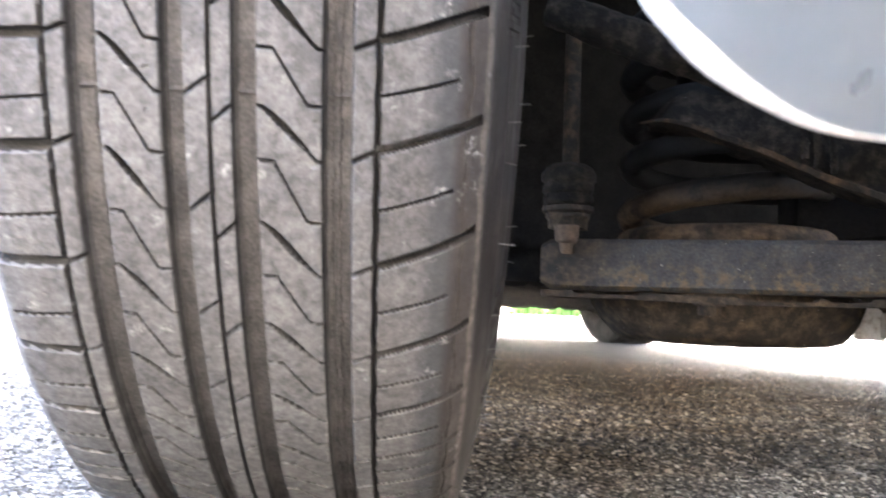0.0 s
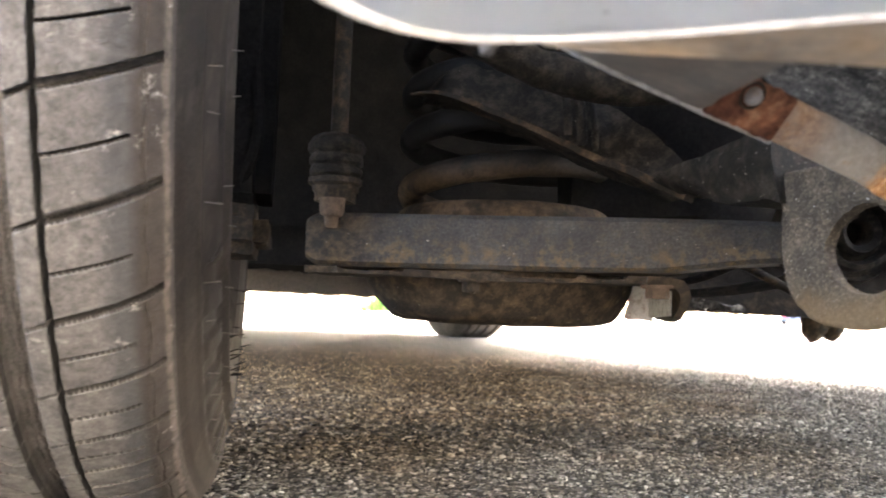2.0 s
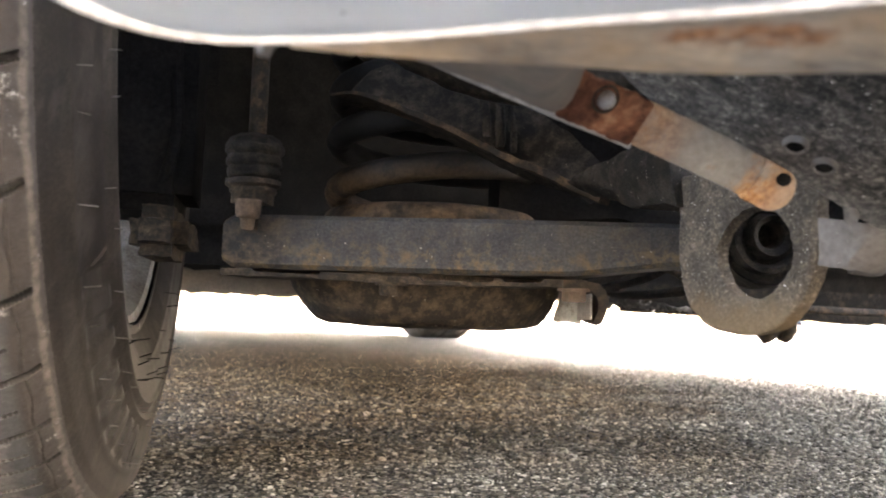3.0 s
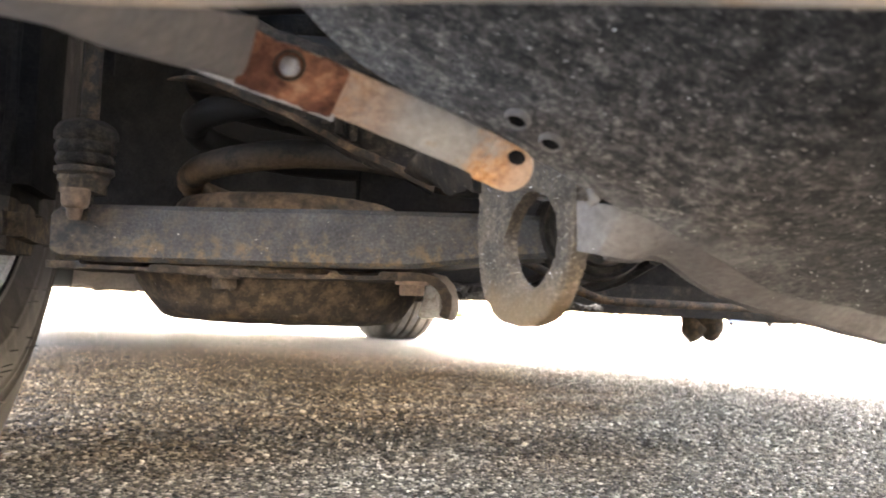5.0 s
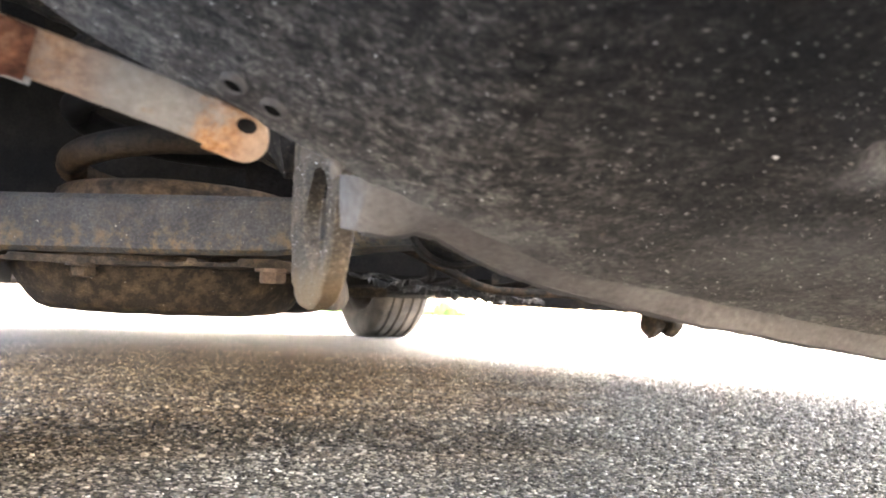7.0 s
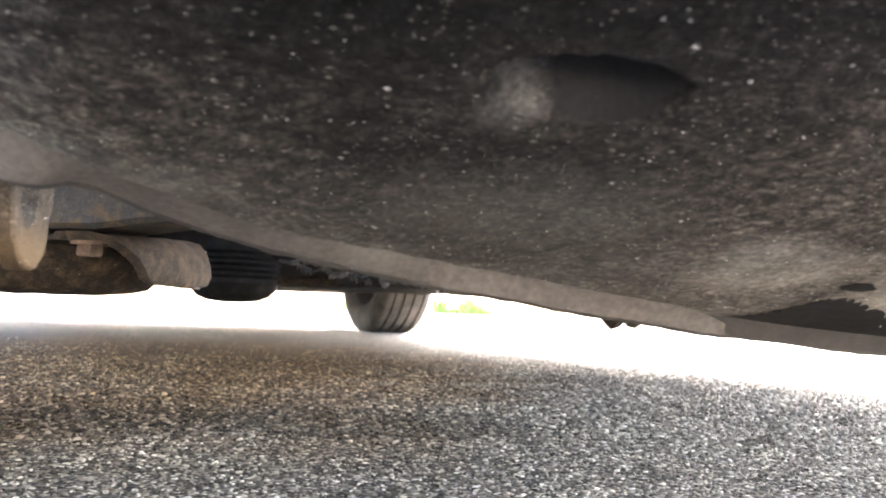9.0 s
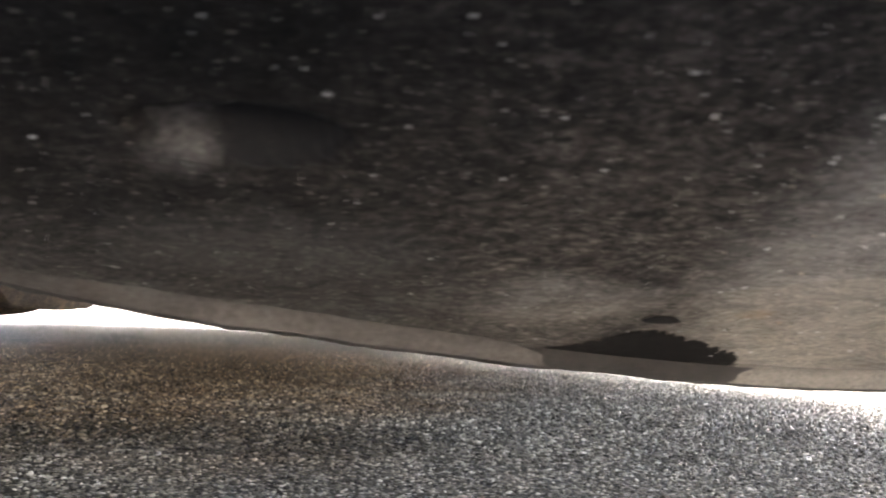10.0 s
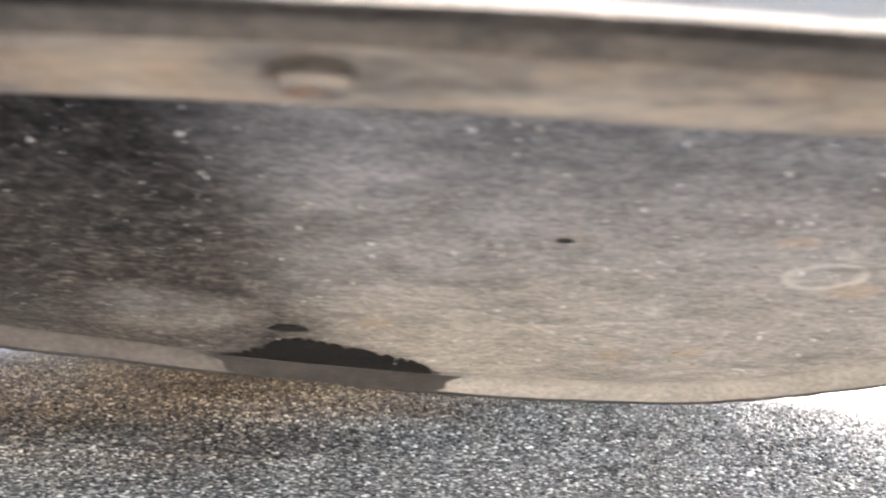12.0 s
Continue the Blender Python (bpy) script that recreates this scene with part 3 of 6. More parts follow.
def rect(w, h, r=0.0015):
    """A rectangle profile with cut corners."""
    w, h = w / 2, h / 2
    return [(-w + r, -h), (w - r, -h), (w, -h + r), (w, h - r), (w - r, h), (-w + r, h), (-w, h - r), (-w, -h + r)]


def lathe(c, prof, n=40, axis=(0, 0, 1), bm=None, cap=False):
    """Turns (radius, along) pairs about an axis through c."""
    c, z = Vector(c), Vector(axis).normalized()
    x = z.orthogonal().normalized()
    y = z.cross(x)
    rings = [[c + z * h + (x * math.cos(2 * math.pi * i / n) + y * math.sin(2 * math.pi * i / n)) * r for i in range(n)] for r, h in prof]
    return loft(rings, True, cap, bm)


def hexbolt(c, axis, r=0.006, h=0.006, bm=None):
    c, z = Vector(c), Vector(axis).normalized()
    bm = lathe(c, [(r * 0.98, 0), (r, h * 0.15), (r, h * 0.85), (r * 0.9, h)], 6, z, bm, True)
    return lathe(c, [(r * 1.35, -0.0015), (r * 1.35, 0.0005)], 16, z, bm, True)


def slab(corners, thick, bm=None, bevel=0.0):
    """A plate from a loop of points, thickened along its normal."""
    p = [Vector(c) for c in corners]
    nrm = (p[1] - p[0]).cross(p[2] - p[0]).normalized()
    bm = bm or bmesh.new()
    a = [bm.verts.new(q) for q in p]
    b = [bm.verts.new(q + nrm * thick) for q in p]
    n = len(p)
    f = [bm.faces.new(a[::-1]), bm.faces.new(b)]
    f += [bm.faces.new((a[i], a[(i + 1) % n], b[(i + 1) % n], b[i])) for i in range(n)]
    if bevel:
        bmesh.ops.bevel(bm, geom=list({e for q in f for e in q.edges}), offset=bevel, segments=2, affect="EDGES")
    return bm


def block(lo, hi, bevel=0.003, bm=None, turn=0.0):
    lo, hi = Vector(lo), Vector(hi)
    c = (lo + hi) / 2
    nb = bmesh.new()
    bmesh.ops.create_cube(nb, size=1, matrix=Matrix.Translation(c) @ Matrix.Rotation(radians(turn), 4, "Z") @ Matrix.Diagonal((*(hi - lo), 1)))
    if bevel:
        bmesh.ops.bevel(nb, geom=nb.edges[:], offset=bevel, segments=2, affect="EDGES")
    return nb


def roughen(bm, amp, freq, seed=0.0):
    for v in bm.verts:
        v.co += noise.noise_vector(v.co * freq + V(seed, seed, seed)) * amp
    return bm


def grid_mesh(name, P):
    """A mesh from an array of points, rows by columns."""
    r, c = P.shape[:2]
    i = np.arange(r * c).reshape(r, c)
    q = np.stack([i[:-1, :-1], i[:-1, 1:], i[1:, 1:], i[1:, :-1]], -1).reshape(-1, 4)
    me = bpy.data.meshes.new(name)
    me.vertices.add(r * c)
    me.vertices.foreach_set("co", P.reshape(-1).astype(np.float32))
    me.loops.add(q.size)
    me.loops.foreach_set("vertex_index", q.reshape(-1).astype(np.int32))
    me.polygons.add(len(q))
    me.polygons.foreach_set("loop_start", (np.arange(len(q)) * 4).astype(np.int32))
    me.update(calc_edges=True)
    me.validate()
    return me


def sprinkle(ob, n, small, big, seed, keep=None, label="grit stuck to the surface", tone="grain"):
    """Angular grains of road grit, stuck at random to the faces of a part."""
    me, home = ob.data, HOME[ob]
    rng = np.random.RandomState(seed)
    polys = me.polygons
    area = np.array([p.area for p in polys])
    mid = np.array([tuple(p.center + home) for p in polys])
    nor = np.array([tuple(p.normal) for p in polys])
    if keep is not None:
        area = area * keep(mid[:, 0], mid[:, 1], mid[:, 2], nor)
    pick = rng.choice(len(area), n, p=area / area.sum())
    P = []
    for i in pick:
        vs = polys[int(i)].vertices
        w = rng.dirichlet(np.ones(len(vs)))
        q = V(0, 0, 0)
        for k, v in zip(w, vs):
            q += me.vertices[v].co * float(k)
        P.append(tuple(q + home))
    P, N = np.array(P), nor[pick]
    ref = np.where(np.abs(N[:, 2:3]) < 0.8, [[0, 0, 1.0]], [[1.0, 0, 0]])
    U = np.cross(N, ref)
    U /= np.linalg.norm(U, axis=1)[:, None]
    W = np.cross(N, U)
    size = small * (big / small) ** (rng.uniform(0, 1, n) ** 2.6)
    turn = rng.uniform(0, 6.28, n)
    k = 5
    ang = np.arange(k) * 2 * np.pi / k + rng.uniform(-0.5, 0.5, (n, k))
    rad = rng.uniform(0.5, 1.2, (n, k)) * size[:, None] / 2
    slim = rng.uniform(0.22, 0.8, n)
    a, b = rad * np.cos(ang), rad * np.sin(ang) * slim[:, None]
    x = a * np.cos(turn)[:, None] - b * np.sin(turn)[:, None]
    y = a * np.sin(turn)[:, None] + b * np.cos(turn)[:, None]
    side = np.sign((N * (np.array([0.4, -0.5, 0.05]) - P)).sum(1))[:, None]
    base = P[:, None, :] + x[..., None] * U[:, None, :] + y[..., None] * W[:, None, :] - (N * side)[:, None, :] * 0.0002
    tip = (P + U * (size * rng.uniform(-0.15, 0.15, n))[:, None] + N * side * (size * rng.uniform(0.15, 0.45, n))[:, None])[:, None, :]
    co = np.concatenate([base, tip], 1).reshape(-1, 3)
    o = np.arange(n) * (k + 1)
    tri = np.concatenate([np.stack([o + i, o + (i + 1) % k, o + k], -1) for i in range(k)], 0)
    grit = bpy.data.meshes.new("grit")
    grit.vertices.add(len(co))
    grit.vertices.foreach_set("co", co.astype(np.float32).ravel())
    grit.loops.add(tri.size)
    grit.loops.foreach_set("vertex_index", tri.ravel().astype(np.int32))
    grit.polygons.add(len(tri))
    grit.polygons.foreach_set("loop_start", (np.arange(len(tri)) * 3).astype(np.int32))
    grit.update(calc_edges=True)
    g = part("grit", grit, tone, ob if ob.parent == car else ob.parent, label, False)
    g["kind"] = "stuff"
    return g


# ---- ground ----
def build_ground():
    bm = bmesh.new()
    xs = [-3000, -300, -30, -4, -0.5, 0.5, 1.5, 5, 30, 300, 3000]
    ys = [-3000, -300, -30, -4, 0, 1, 2, 5, 30, 300, 3000]
    g = [[bm.verts.new((x, y, 0)) for x in xs] for y in ys]
    for j in range(len(ys) - 1):
        for i in range(len(xs) - 1):
            bm.faces.new((g[j][i], g[j][i + 1], g[j + 1][i + 1], g[j + 1][i]))
    tagged(part("ground", bm, "asphalt", None), "worn grey asphalt with exposed stone chippings", "asphalt", kind="structure")


build_ground()


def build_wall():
    """An added wall, unseen behind the camera, that holds back sky light from there."""
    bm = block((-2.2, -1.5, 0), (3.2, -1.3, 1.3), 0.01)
    tagged(part("wall_south", bm, "stucco", None), "added grey stucco wall behind the camera that blocks sky light", "wall", kind="structure")


build_wall()

# ---- car ----
car = thing("car", (0.5, 2.0, 0), "silver car standing on asphalt, with a rusty dirty underside", "car")



def tyre_profile():
    """(across, radius) from one bead over the tread to the other."""
    half = [(0.0, 0.0), (0.03, 0.0003), (0.06, 0.0016), (0.085, 0.0042), (0.097, 0.0075), (0.1045, 0.0135), (0.1092, 0.022), (0.1147, 0.036), (0.1193, 0.052), (0.1224, 0.068), (0.1228, 0.082), (0.1207, 0.096), (0.1165, 0.108), (0.1125, 0.116), (0.1085, 0.123), (0.1080, 0.1275)]
    return [(-(a if a < 0.06 else 0.06 + (a - 0.06) * 0.80), TYRE_R - d) for a, d in half[:0:-1]] + [(a, TYRE_R - d) for a, d in half]


def tread_depth(A, S):
    """Depth of the tread pattern below the crown at (across, along) metres. The pitch varies along the tyre."""
    D = np.zeros_like(A)
    knots = [0.30, 0.0, -0.0943, -0.1355, -0.1843, -0.2294, -0.2682, -0.3048, -0.3327, -0.60]
    W = np.interp(-S, [-k for k in knots], [-8.8, -2.1, 0, 1, 2, 3, 4, 5, 6, 13.0])
    pitch = 0.044

    def cut(d, half, depth, soft=0.0004):
        nonlocal D
        k = np.clip((half + soft - d) / (2 * soft), 0, 1)
        D = np.maximum(D, depth * k * k * (3 - 2 * k))

    def per(phase):
        return np.abs((W - phase + 0.5) % 1.0 - 0.5) * pitch

    inside = lambda lo, hi: (A > lo) & (A < hi)
    far = 1.0
    thin_cut = 0.00045 + 0.0006 * np.clip((-S - 0.18) / 0.12, 0, 1)
    wob = 0.0003 * np.sin(S * 310)
    for c, w in ((-0.0465, 0.0052), (-0.0138, 0.0038), (0.0126, 0.0040), (0.0472, 0.0052)):
        cut(np.abs(A - c), w, 0.0086, 0.0009)
    for c in (-0.0605, 0.0624):
        cut(np.abs(A - c + wob), 0.0009, 0.0052)
    cut(np.abs(A), 0.0006, 0.003)
    # shoulder grooves and sipes
    v = np.clip((A - 0.0622) / 0.038, 0, 1.3)
    cut(np.where((A > 0.0622) & (A < 0.1022), per(-0.28 * v ** 1.2), far), 0.0017, 0.0064, 0.0005)
    cut(np.where((A > 0.0622) & (A < 0.092), per(0.5 - 0.23 * v ** 1.2), far), thin_cut, 0.0044)
    cut(np.where((A > 0.052) & (A < 0.0622), per((0.0622 - A) * 10), far), 0.0009, 0.0040)
    v = np.clip((-A - 0.0600) / 0.035, 0, 1.3)
    cut(np.where((A < -0.0600) & (A > -0.100), per(0.06 + 0.06 * v), far), 0.0020, 0.0046, 0.0008)
    cut(np.where((A < -0.0600) & (A > -0.088), per(0.62 + 0.10 * v), far), thin_cut, 0.0044)
    cut(np.where((A < -0.052) & (A > -0.0600), per(0.06 - (A + 0.0600) * 10), far), 0.0009, 0.0040)
    # worn ridge at the shoulder
    cut(np.where(A > 0.08, np.abs(A - 0.0968 + 0.0006 * np.sin(S * 190)), far), 0.0005, 0.0009)
    D = D - 0.0013 * np.exp(-((A - 0.1040 - 0.0003 * np.sin(S * 140)) / 0.0007) ** 2)
    # slanted cuts of the two main ribs
    for lo, hi, thick, thin in ((0.0166, 0.0421, 0.62, 0.10), (-0.0413, -0.0177, 0.05, 0.56)):
        u = np.clip((A - lo) / (hi - lo), 0, 1)
        m = inside(lo - 0.001, hi + 0.001)
        f = thick + 0.49 * (0.12 * u + 0.88 * np.clip((u - 0.10) / 0.80, 0, 1) ** 1.1)
        w = 0.0004 + 0.0013 * np.sin(np.pi * np.clip(u * 1.15, 0, 1)) ** 2
        cut(np.where(m, per(f) - w + 0.0006, far), 0.0006, 0.0050)
        z = thin + 0.52 * (0.08 * u + 0.92 * np.clip((u - 0.27) / 0.50, 0, 1))
        cut(np.where(m, per(z), far), thin_cut, 0.0044)
    # short cuts of the centre ribs
    for lo, hi, p0 in ((-0.0098, -0.0003, 0.55), (0.0003, 0.0086, 0.79)):
        cut(np.where(inside(lo, hi), per(p0 - 0.17 * (A - lo) / (hi - lo)), far), 0.0007, 0.0038)
    return D


def wheel_point(a, r, th):
    """World arrays for a wheel's (across, radius, angle); angle 0 faces backwards, minus is down."""
    bx = r * np.cos(th)
    z = HUB.z + r * np.sin(th)
    flat = np.clip((0.06 - z) / 0.06, 0, 1) ** 2
    a = a * (1 + 0.05 * flat)
    z = np.maximum(z, 0.0008)
    x = HUB.x + a * SIDE.x - bx * HEAD.x
    y = HUB.y + a * SIDE.y - bx * HEAD.y
    return np.stack([x, y, z], -1)


def build_tread():
    prof = np.array(tyre_profile())
    ca = np.linspace(-0.0980, 0.1062, 300)
    top, bottom, n = radians(4), radians(-84), 1000
    th = np.linspace(bottom, top, n)
    A, T = np.meshgrid(ca, th)
    R = np.interp(A, prof[:, 0], prof[:, 1])
    S = T * TYRE_R
    D = tread_depth(A, S)
    D = D * np.where(np.abs(A) > 0.062, np.interp(S, [-0.42, -0.30], [0.8, 1.0]), 1.0)
    cell = (D[:-1, :-1] + D[1:, :-1] + D[:-1, 1:] + D[1:, 1:]) / 4
    rng = np.random.RandomState(3)
    # hairline cracks along the outer grooves' floors
    for c in (-0.044, 0.0455, 0.0485):
        walk_x = c + np.cumsum(rng.normal(0, 0.00022, n)) * 0.9
        walk_x = c + (walk_x - np.convolve(walk_x, np.ones(41) / 41, "same")) * 1.0
        D += 0.0012 * np.exp(-((A - walk_x[:, None]) / 0.0005) ** 2)
    # wear bars
    for c in (-0.0465, -0.0138, 0.0126, 0.0472):
        D -= 0.0010 * np.exp(-((S + 0.116) / 0.0006) ** 2) * (np.abs(A - c) < 0.004)
    # chips and scuffs
    D += 0.00012 * rng.normal(0, 1, A.shape)
    for _ in range(140):
        i, j = rng.randint(0, n), rng.randint(0, 300)
        D[max(0, i - 2):i + rng.randint(1, 4), max(0, j - 1):j + rng.randint(1, 4)] += rng.uniform(-0.0003, 0.0007)
    me = grid_mesh("tread", wheel_point(A, R - D, T))
    # deep cells take groove rubber, shallower cuts the shade-toned sipe rubber
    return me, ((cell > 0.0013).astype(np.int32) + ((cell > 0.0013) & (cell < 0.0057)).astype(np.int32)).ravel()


def build_rear_wheel():
    w = thing("wheel", (HUB.x, HUB.y, 0), "rear wheel with a worn grooved black tyre on asphalt", "", car)
    w["label"] = "wheel with a worn grooved black tyre"
    me, cut_index = build_tread()
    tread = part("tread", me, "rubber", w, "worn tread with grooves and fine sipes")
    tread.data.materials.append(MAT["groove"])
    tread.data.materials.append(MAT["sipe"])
    tread.data.polygons.foreach_set("material_index", cut_index)
    prof = np.array(tyre_profile())
    # plain rest of the tread
    sel = (np.abs(prof[:, 0]) <= 0.1093) & (prof[:, 1] > TYRE_R - 0.03)
    pa = prof[sel]
    A, T = np.meshgrid(pa[:, 0], np.linspace(radians(4), radians(276), 110))
    R = np.interp(A, prof[:, 0], prof[:, 1])
    part("tread_rear", grid_mesh("tread_rear", wheel_point(A, R, T)), "rubber", w)
    for sgn, nm in ((1, "inner_sidewall"), (-1, "outer_sidewall")):
        side = prof[(prof[:, 0] * sgn > 0) & (prof[:, 1] <= TYRE_R - (0.0200 if sgn > 0 else 0.0219))]
        side = side[np.argsort(-side[:, 1])]
        if sgn > 0:
            side = np.concatenate([[[0.1060, TYRE_R - 0.0162]], side])
        rad = np.concatenate([np.linspace(a, b, 9)[:-1] for a, b in zip(side[:-1, 1], side[1:, 1])] + [side[-1:, 1]])
        acr = np.interp(rad, side[::-1, 1], side[::-1, 0])
        th = np.concatenate([np.linspace(0, radians(280), 200)[:-1], np.linspace(radians(280), 2 * math.pi, 640)])
        Rr, T = np.meshgrid(rad, th)
        Aa = np.broadcast_to(acr, Rr.shape).copy()
        d = TYRE_R - Rr
        # raised rings and a band of radial ribs near the shoulder
        for c, k in ((0.0345, 0.0006), (0.0655, 0.0020), (0.0760, 0.0020), (0.104, 0.0010)):
            Aa += sgn * k * np.exp(-((d - c) / 0.0019) ** 2)
        Aa -= sgn * 0.0012 * np.exp(-((d - 0.0707) / 0.0026) ** 2)
        # short band of fine radial ribs, and blocks lower down
        ribs = (np.abs(d - 0.040) < 0.010) * (T > radians(345)) * (T < radians(359))
        Aa -= sgn * 0.0007 * ribs * (np.sin(T * 340) > 0)
        marks = np.clip((0.013 - np.abs(d - 0.0490)) / 0.004, 0, 1) * (T > radians(280)) * (T < radians(322))
        Aa += sgn * 0.0013 * marks * np.clip(np.sin(T * 64 + d * 110) * 3, -1, 1)
        me = grid_mesh(nm, wheel_point(Aa, Rr, T))
        part(nm, me, "sidewall", w)
    # moulding hairs on the inner sidewall
    bm = bmesh.new()
    rng = random.Random(8)
    hairs = [(-d, r) for d in range(2, 100, 6) for r in (0.302, 0.276)]
    for deg, r in hairs:
        th = radians(deg + rng.uniform(-1.6, 1.6))
        r += rng.uniform(-0.006, 0.006)
        a = float(np.interp(-r, -prof[prof[:, 0] > 0.1][:, 1], prof[prof[:, 0] > 0.1][:, 0]))
        p = Vector(wheel_point(np.array(a), np.array(r), np.array(th)))
        q = p + SIDE * rng.uniform(0.004, 0.008) + V(0, 0, rng.uniform(-0.001, 0.001))
        tube([p, q], 0.00026, 4, 0, bm)
    part("moulding_hair", bm, "lip", w, "fine rubber moulding hairs")["kind"] = "stuff"
    bm = bmesh.new()
    for deg in range(58, 158, 4):
        th = radians(-deg + rng.uniform(-1.5, 1.5))
        r = rng.choice((0.262, 0.250, 0.236)) + rng.uniform(-0.004, 0.004)
        a = float(np.interp(-r, -prof[prof[:, 0] > 0.1][:, 1], prof[prof[:, 0] > 0.1][:, 0]))
        p = Vector(wheel_point(np.array(a), np.array(r), np.array(th)))
        tube([p, p + SIDE * rng.uniform(0.005, 0.010) + V(0, rng.uniform(-0.003, 0.003), rng.uniform(-0.001, 0.003))], 0.0004, 4, 0, bm)
    part("moulding_hair", bm, "boot", w, "fine black rubber moulding hairs")["kind"] = "stuff"
    # rim: barrel, flange and spokes
    ax = (SIDE.x, SIDE.y, 0)
    bm = lathe(HUB, [(0.2135, 0.100), (0.2180, 0.103), (0.2150, 0.106), (0.2090, 0.104), (0.2040, 0.094), (0.1980, 0.075), (0.1930, 0.02), (0.1900, -0.06), (0.2040, -0.094), (0.2150, -0.106)], 96, ax)
    part("rim", bm, "rim", w, "dirty alloy rim")
    bm = bmesh.new()
    for k in range(5):
        t = radians(72 * k + 20)
        d = -HEAD * math.cos(t) + V(0, 0, math.sin(t))
        n = SIDE.cross(d)
        sweep([HUB - SIDE * 0.06 + d * 0.03, HUB - SIDE * 0.075 + d * 0.11, HUB - SIDE * 0.08 + d * 0.193], rect(0.055, 0.02, 0.004), n, bm)
    part("spokes", bm, "rim", w)
    bm = lathe(HUB, [(0.0, 0.05), (0.06, 0.05), (0.065, 0.045), (0.10, 0.03), (0.13, 0.02), (0.135, 0.0), (0.135, -0.02), (0.0, -0.02)], 40, ax)
    part("brake_drum", bm, "rusty", w, "rust-brown brake hub")


build_rear_wheel()


def build_bumper():
    edge = [(-0.20, 0.26, 0.48), (-0.09, 0.215, 0.42), (-0.02, 0.188, 0.34), (0.010, 0.174, 0.281), (0.022, 0.170, 0.240), (0.030, 0.1675, 0.2145), (0.0365, 0.1662, 0.1960), (0.0428, 0.1655, 0.1871), (0.0508, 0.1650, 0.1793), (0.0622, 0.1650, 0.1727), (0.074, 0.1650, 0.1684), (0.088, 0.1640, 0.1666), (0.104, 0.1580, 0.1660), (0.120, 0.1500, 0.1658), (0.1417, 0.1370, 0.1658), (0.163, 0.1245, 0.1656), (0.20, 0.103, 0.165), (0.30, 0.078, 0.165), (0.42, 0.064, 0.165), (0.52, 0.060, 0.165), (0.60, 0.062, 0.165), (0.68, 0.0645, 0.165), (0.733, 0.070, 0.165), (0.80, 0.080, 0.165), (0.95, 0.11, 0.165), (1.20, 0.18, 0.168), (1.45, 0.32, 0.175), (1.60, 0.52, 0.20)]
    path = smooth_path(edge, 230)
    skin = [(0.0, 0.0), (-0.0012, 0.0010), (-0.0030, 0.0032), (-0.006, 0.0075), (-0.018, 0.020), (-0.035, 0.045), (-0.052, 0.085), (-0.066, 0.14), (-0.075, 0.22), (-0.078, 0.32), (-0.06, 0.56)]
    rings = []
    for i, p in enumerate(path):
        t = (path[min(i + 1, 230)] - path[max(i - 1, 0)])
        t.z = 0
        t.normalize()
        out = V(t.y, -t.x, 0)
        rings.append([p + out * -a * (1 if a < 0 else 1) + V(0, 0, b) for a, b in skin])
    bm = loft(rings, False)
    bmesh.ops.solidify(bm, geom=bm.faces[:], thickness=0.003)
    b = part("bumper", bm, "paint", car, "silver painted plastic bumper with a dusty lower edge")
    # turned-in flange under the lower edge; the channel before it has its shade painted in
    rings, roll, cav = [], [], []
    for i, p in enumerate(path):
        if p.x < 0.10 or p.x > 1.35:
            continue
        t = (path[min(i + 1, 230)] - path[max(i - 1, 0)])
        t.z = 0
        t.normalize()
        inn = V(-t.y, t.x, 0)
        w = float(np.interp(p.x, [0.10, 0.125, 0.15, 0.176, 0.3, 0.54, 0.605, 0.645, 0.69, 0.73, 1.3], [0.001, 0.014, 0.028, 0.036, 0.035, 0.038, 0.0450, 0.0450, 0.0468, 0.0484, 0.0484]))
        s = p + V(0, 0, 0.0008)
        fc = float(np.interp(p.x, [0.22, 0.42], [0.06, 0.505]))
        fd = fc / 0.505
        cav.append([s, s + inn * w * 0.03 * fd + V(0, 0, 0.0125 * fd), s + inn * w * 0.16 * fd + V(0, 0, 0.0135 * fd), s + inn * w * 0.27 * fd + V(0, 0, 0.0120 * fd), s + inn * w * 0.36 * fd + V(0, 0, 0.0090 * fd), s + inn * w * 0.43 * fd + V(0, 0, 0.0062 * fd), s + inn * w * 0.465 * fd + V(0, 0, 0.0050 * fd), s + inn * w * 0.47 * fd + V(0, 0, 0.0160), s + V(0, 0, 0.0165)])
        roll.append([s + inn * w * 0.466 * fd + V(0, 0, 0.0049 * fd), s + inn * w * fc + V(0, 0, 0.0040 * fd), s + inn * w * (fc + 0.025) + V(0, 0, 0.0026 * fd), s + inn * w * (fc * 0.9 + 0.075) + V(0, 0, 0.0022 * fd + 0.0002), s + inn * w * (fc + 0.025) + V(0, 0, 0.0120)])
        rings.append([s + inn * w * (fc * 0.9 + 0.077) + V(0, 0, 0.0022 * fd), s + inn * w * (fc * 0.7 + 0.297) + V(0, 0, 0.0010), s + inn * w * 0.92 + V(0, 0, -0.0008), s + inn * w + V(0, 0, -0.0002), s + inn * w + V(0, 0, 0.006), s + inn * w * 0.7 + V(0, 0, 0.014), s + inn * w * (fc * 0.9 + 0.08) + V(0, 0, 0.0130)])
    part("flange", loft(rings), "dust", b, "turned-in flange caked with tan dust")
    part("channel_edge", loft(roll), "shaded_dust", b, "rolled edge of the channel, coloured half-dark for its shade")
    part("channel", loft(cav), "channel", b, "channel behind the lower edge, its shade painted into the colour")
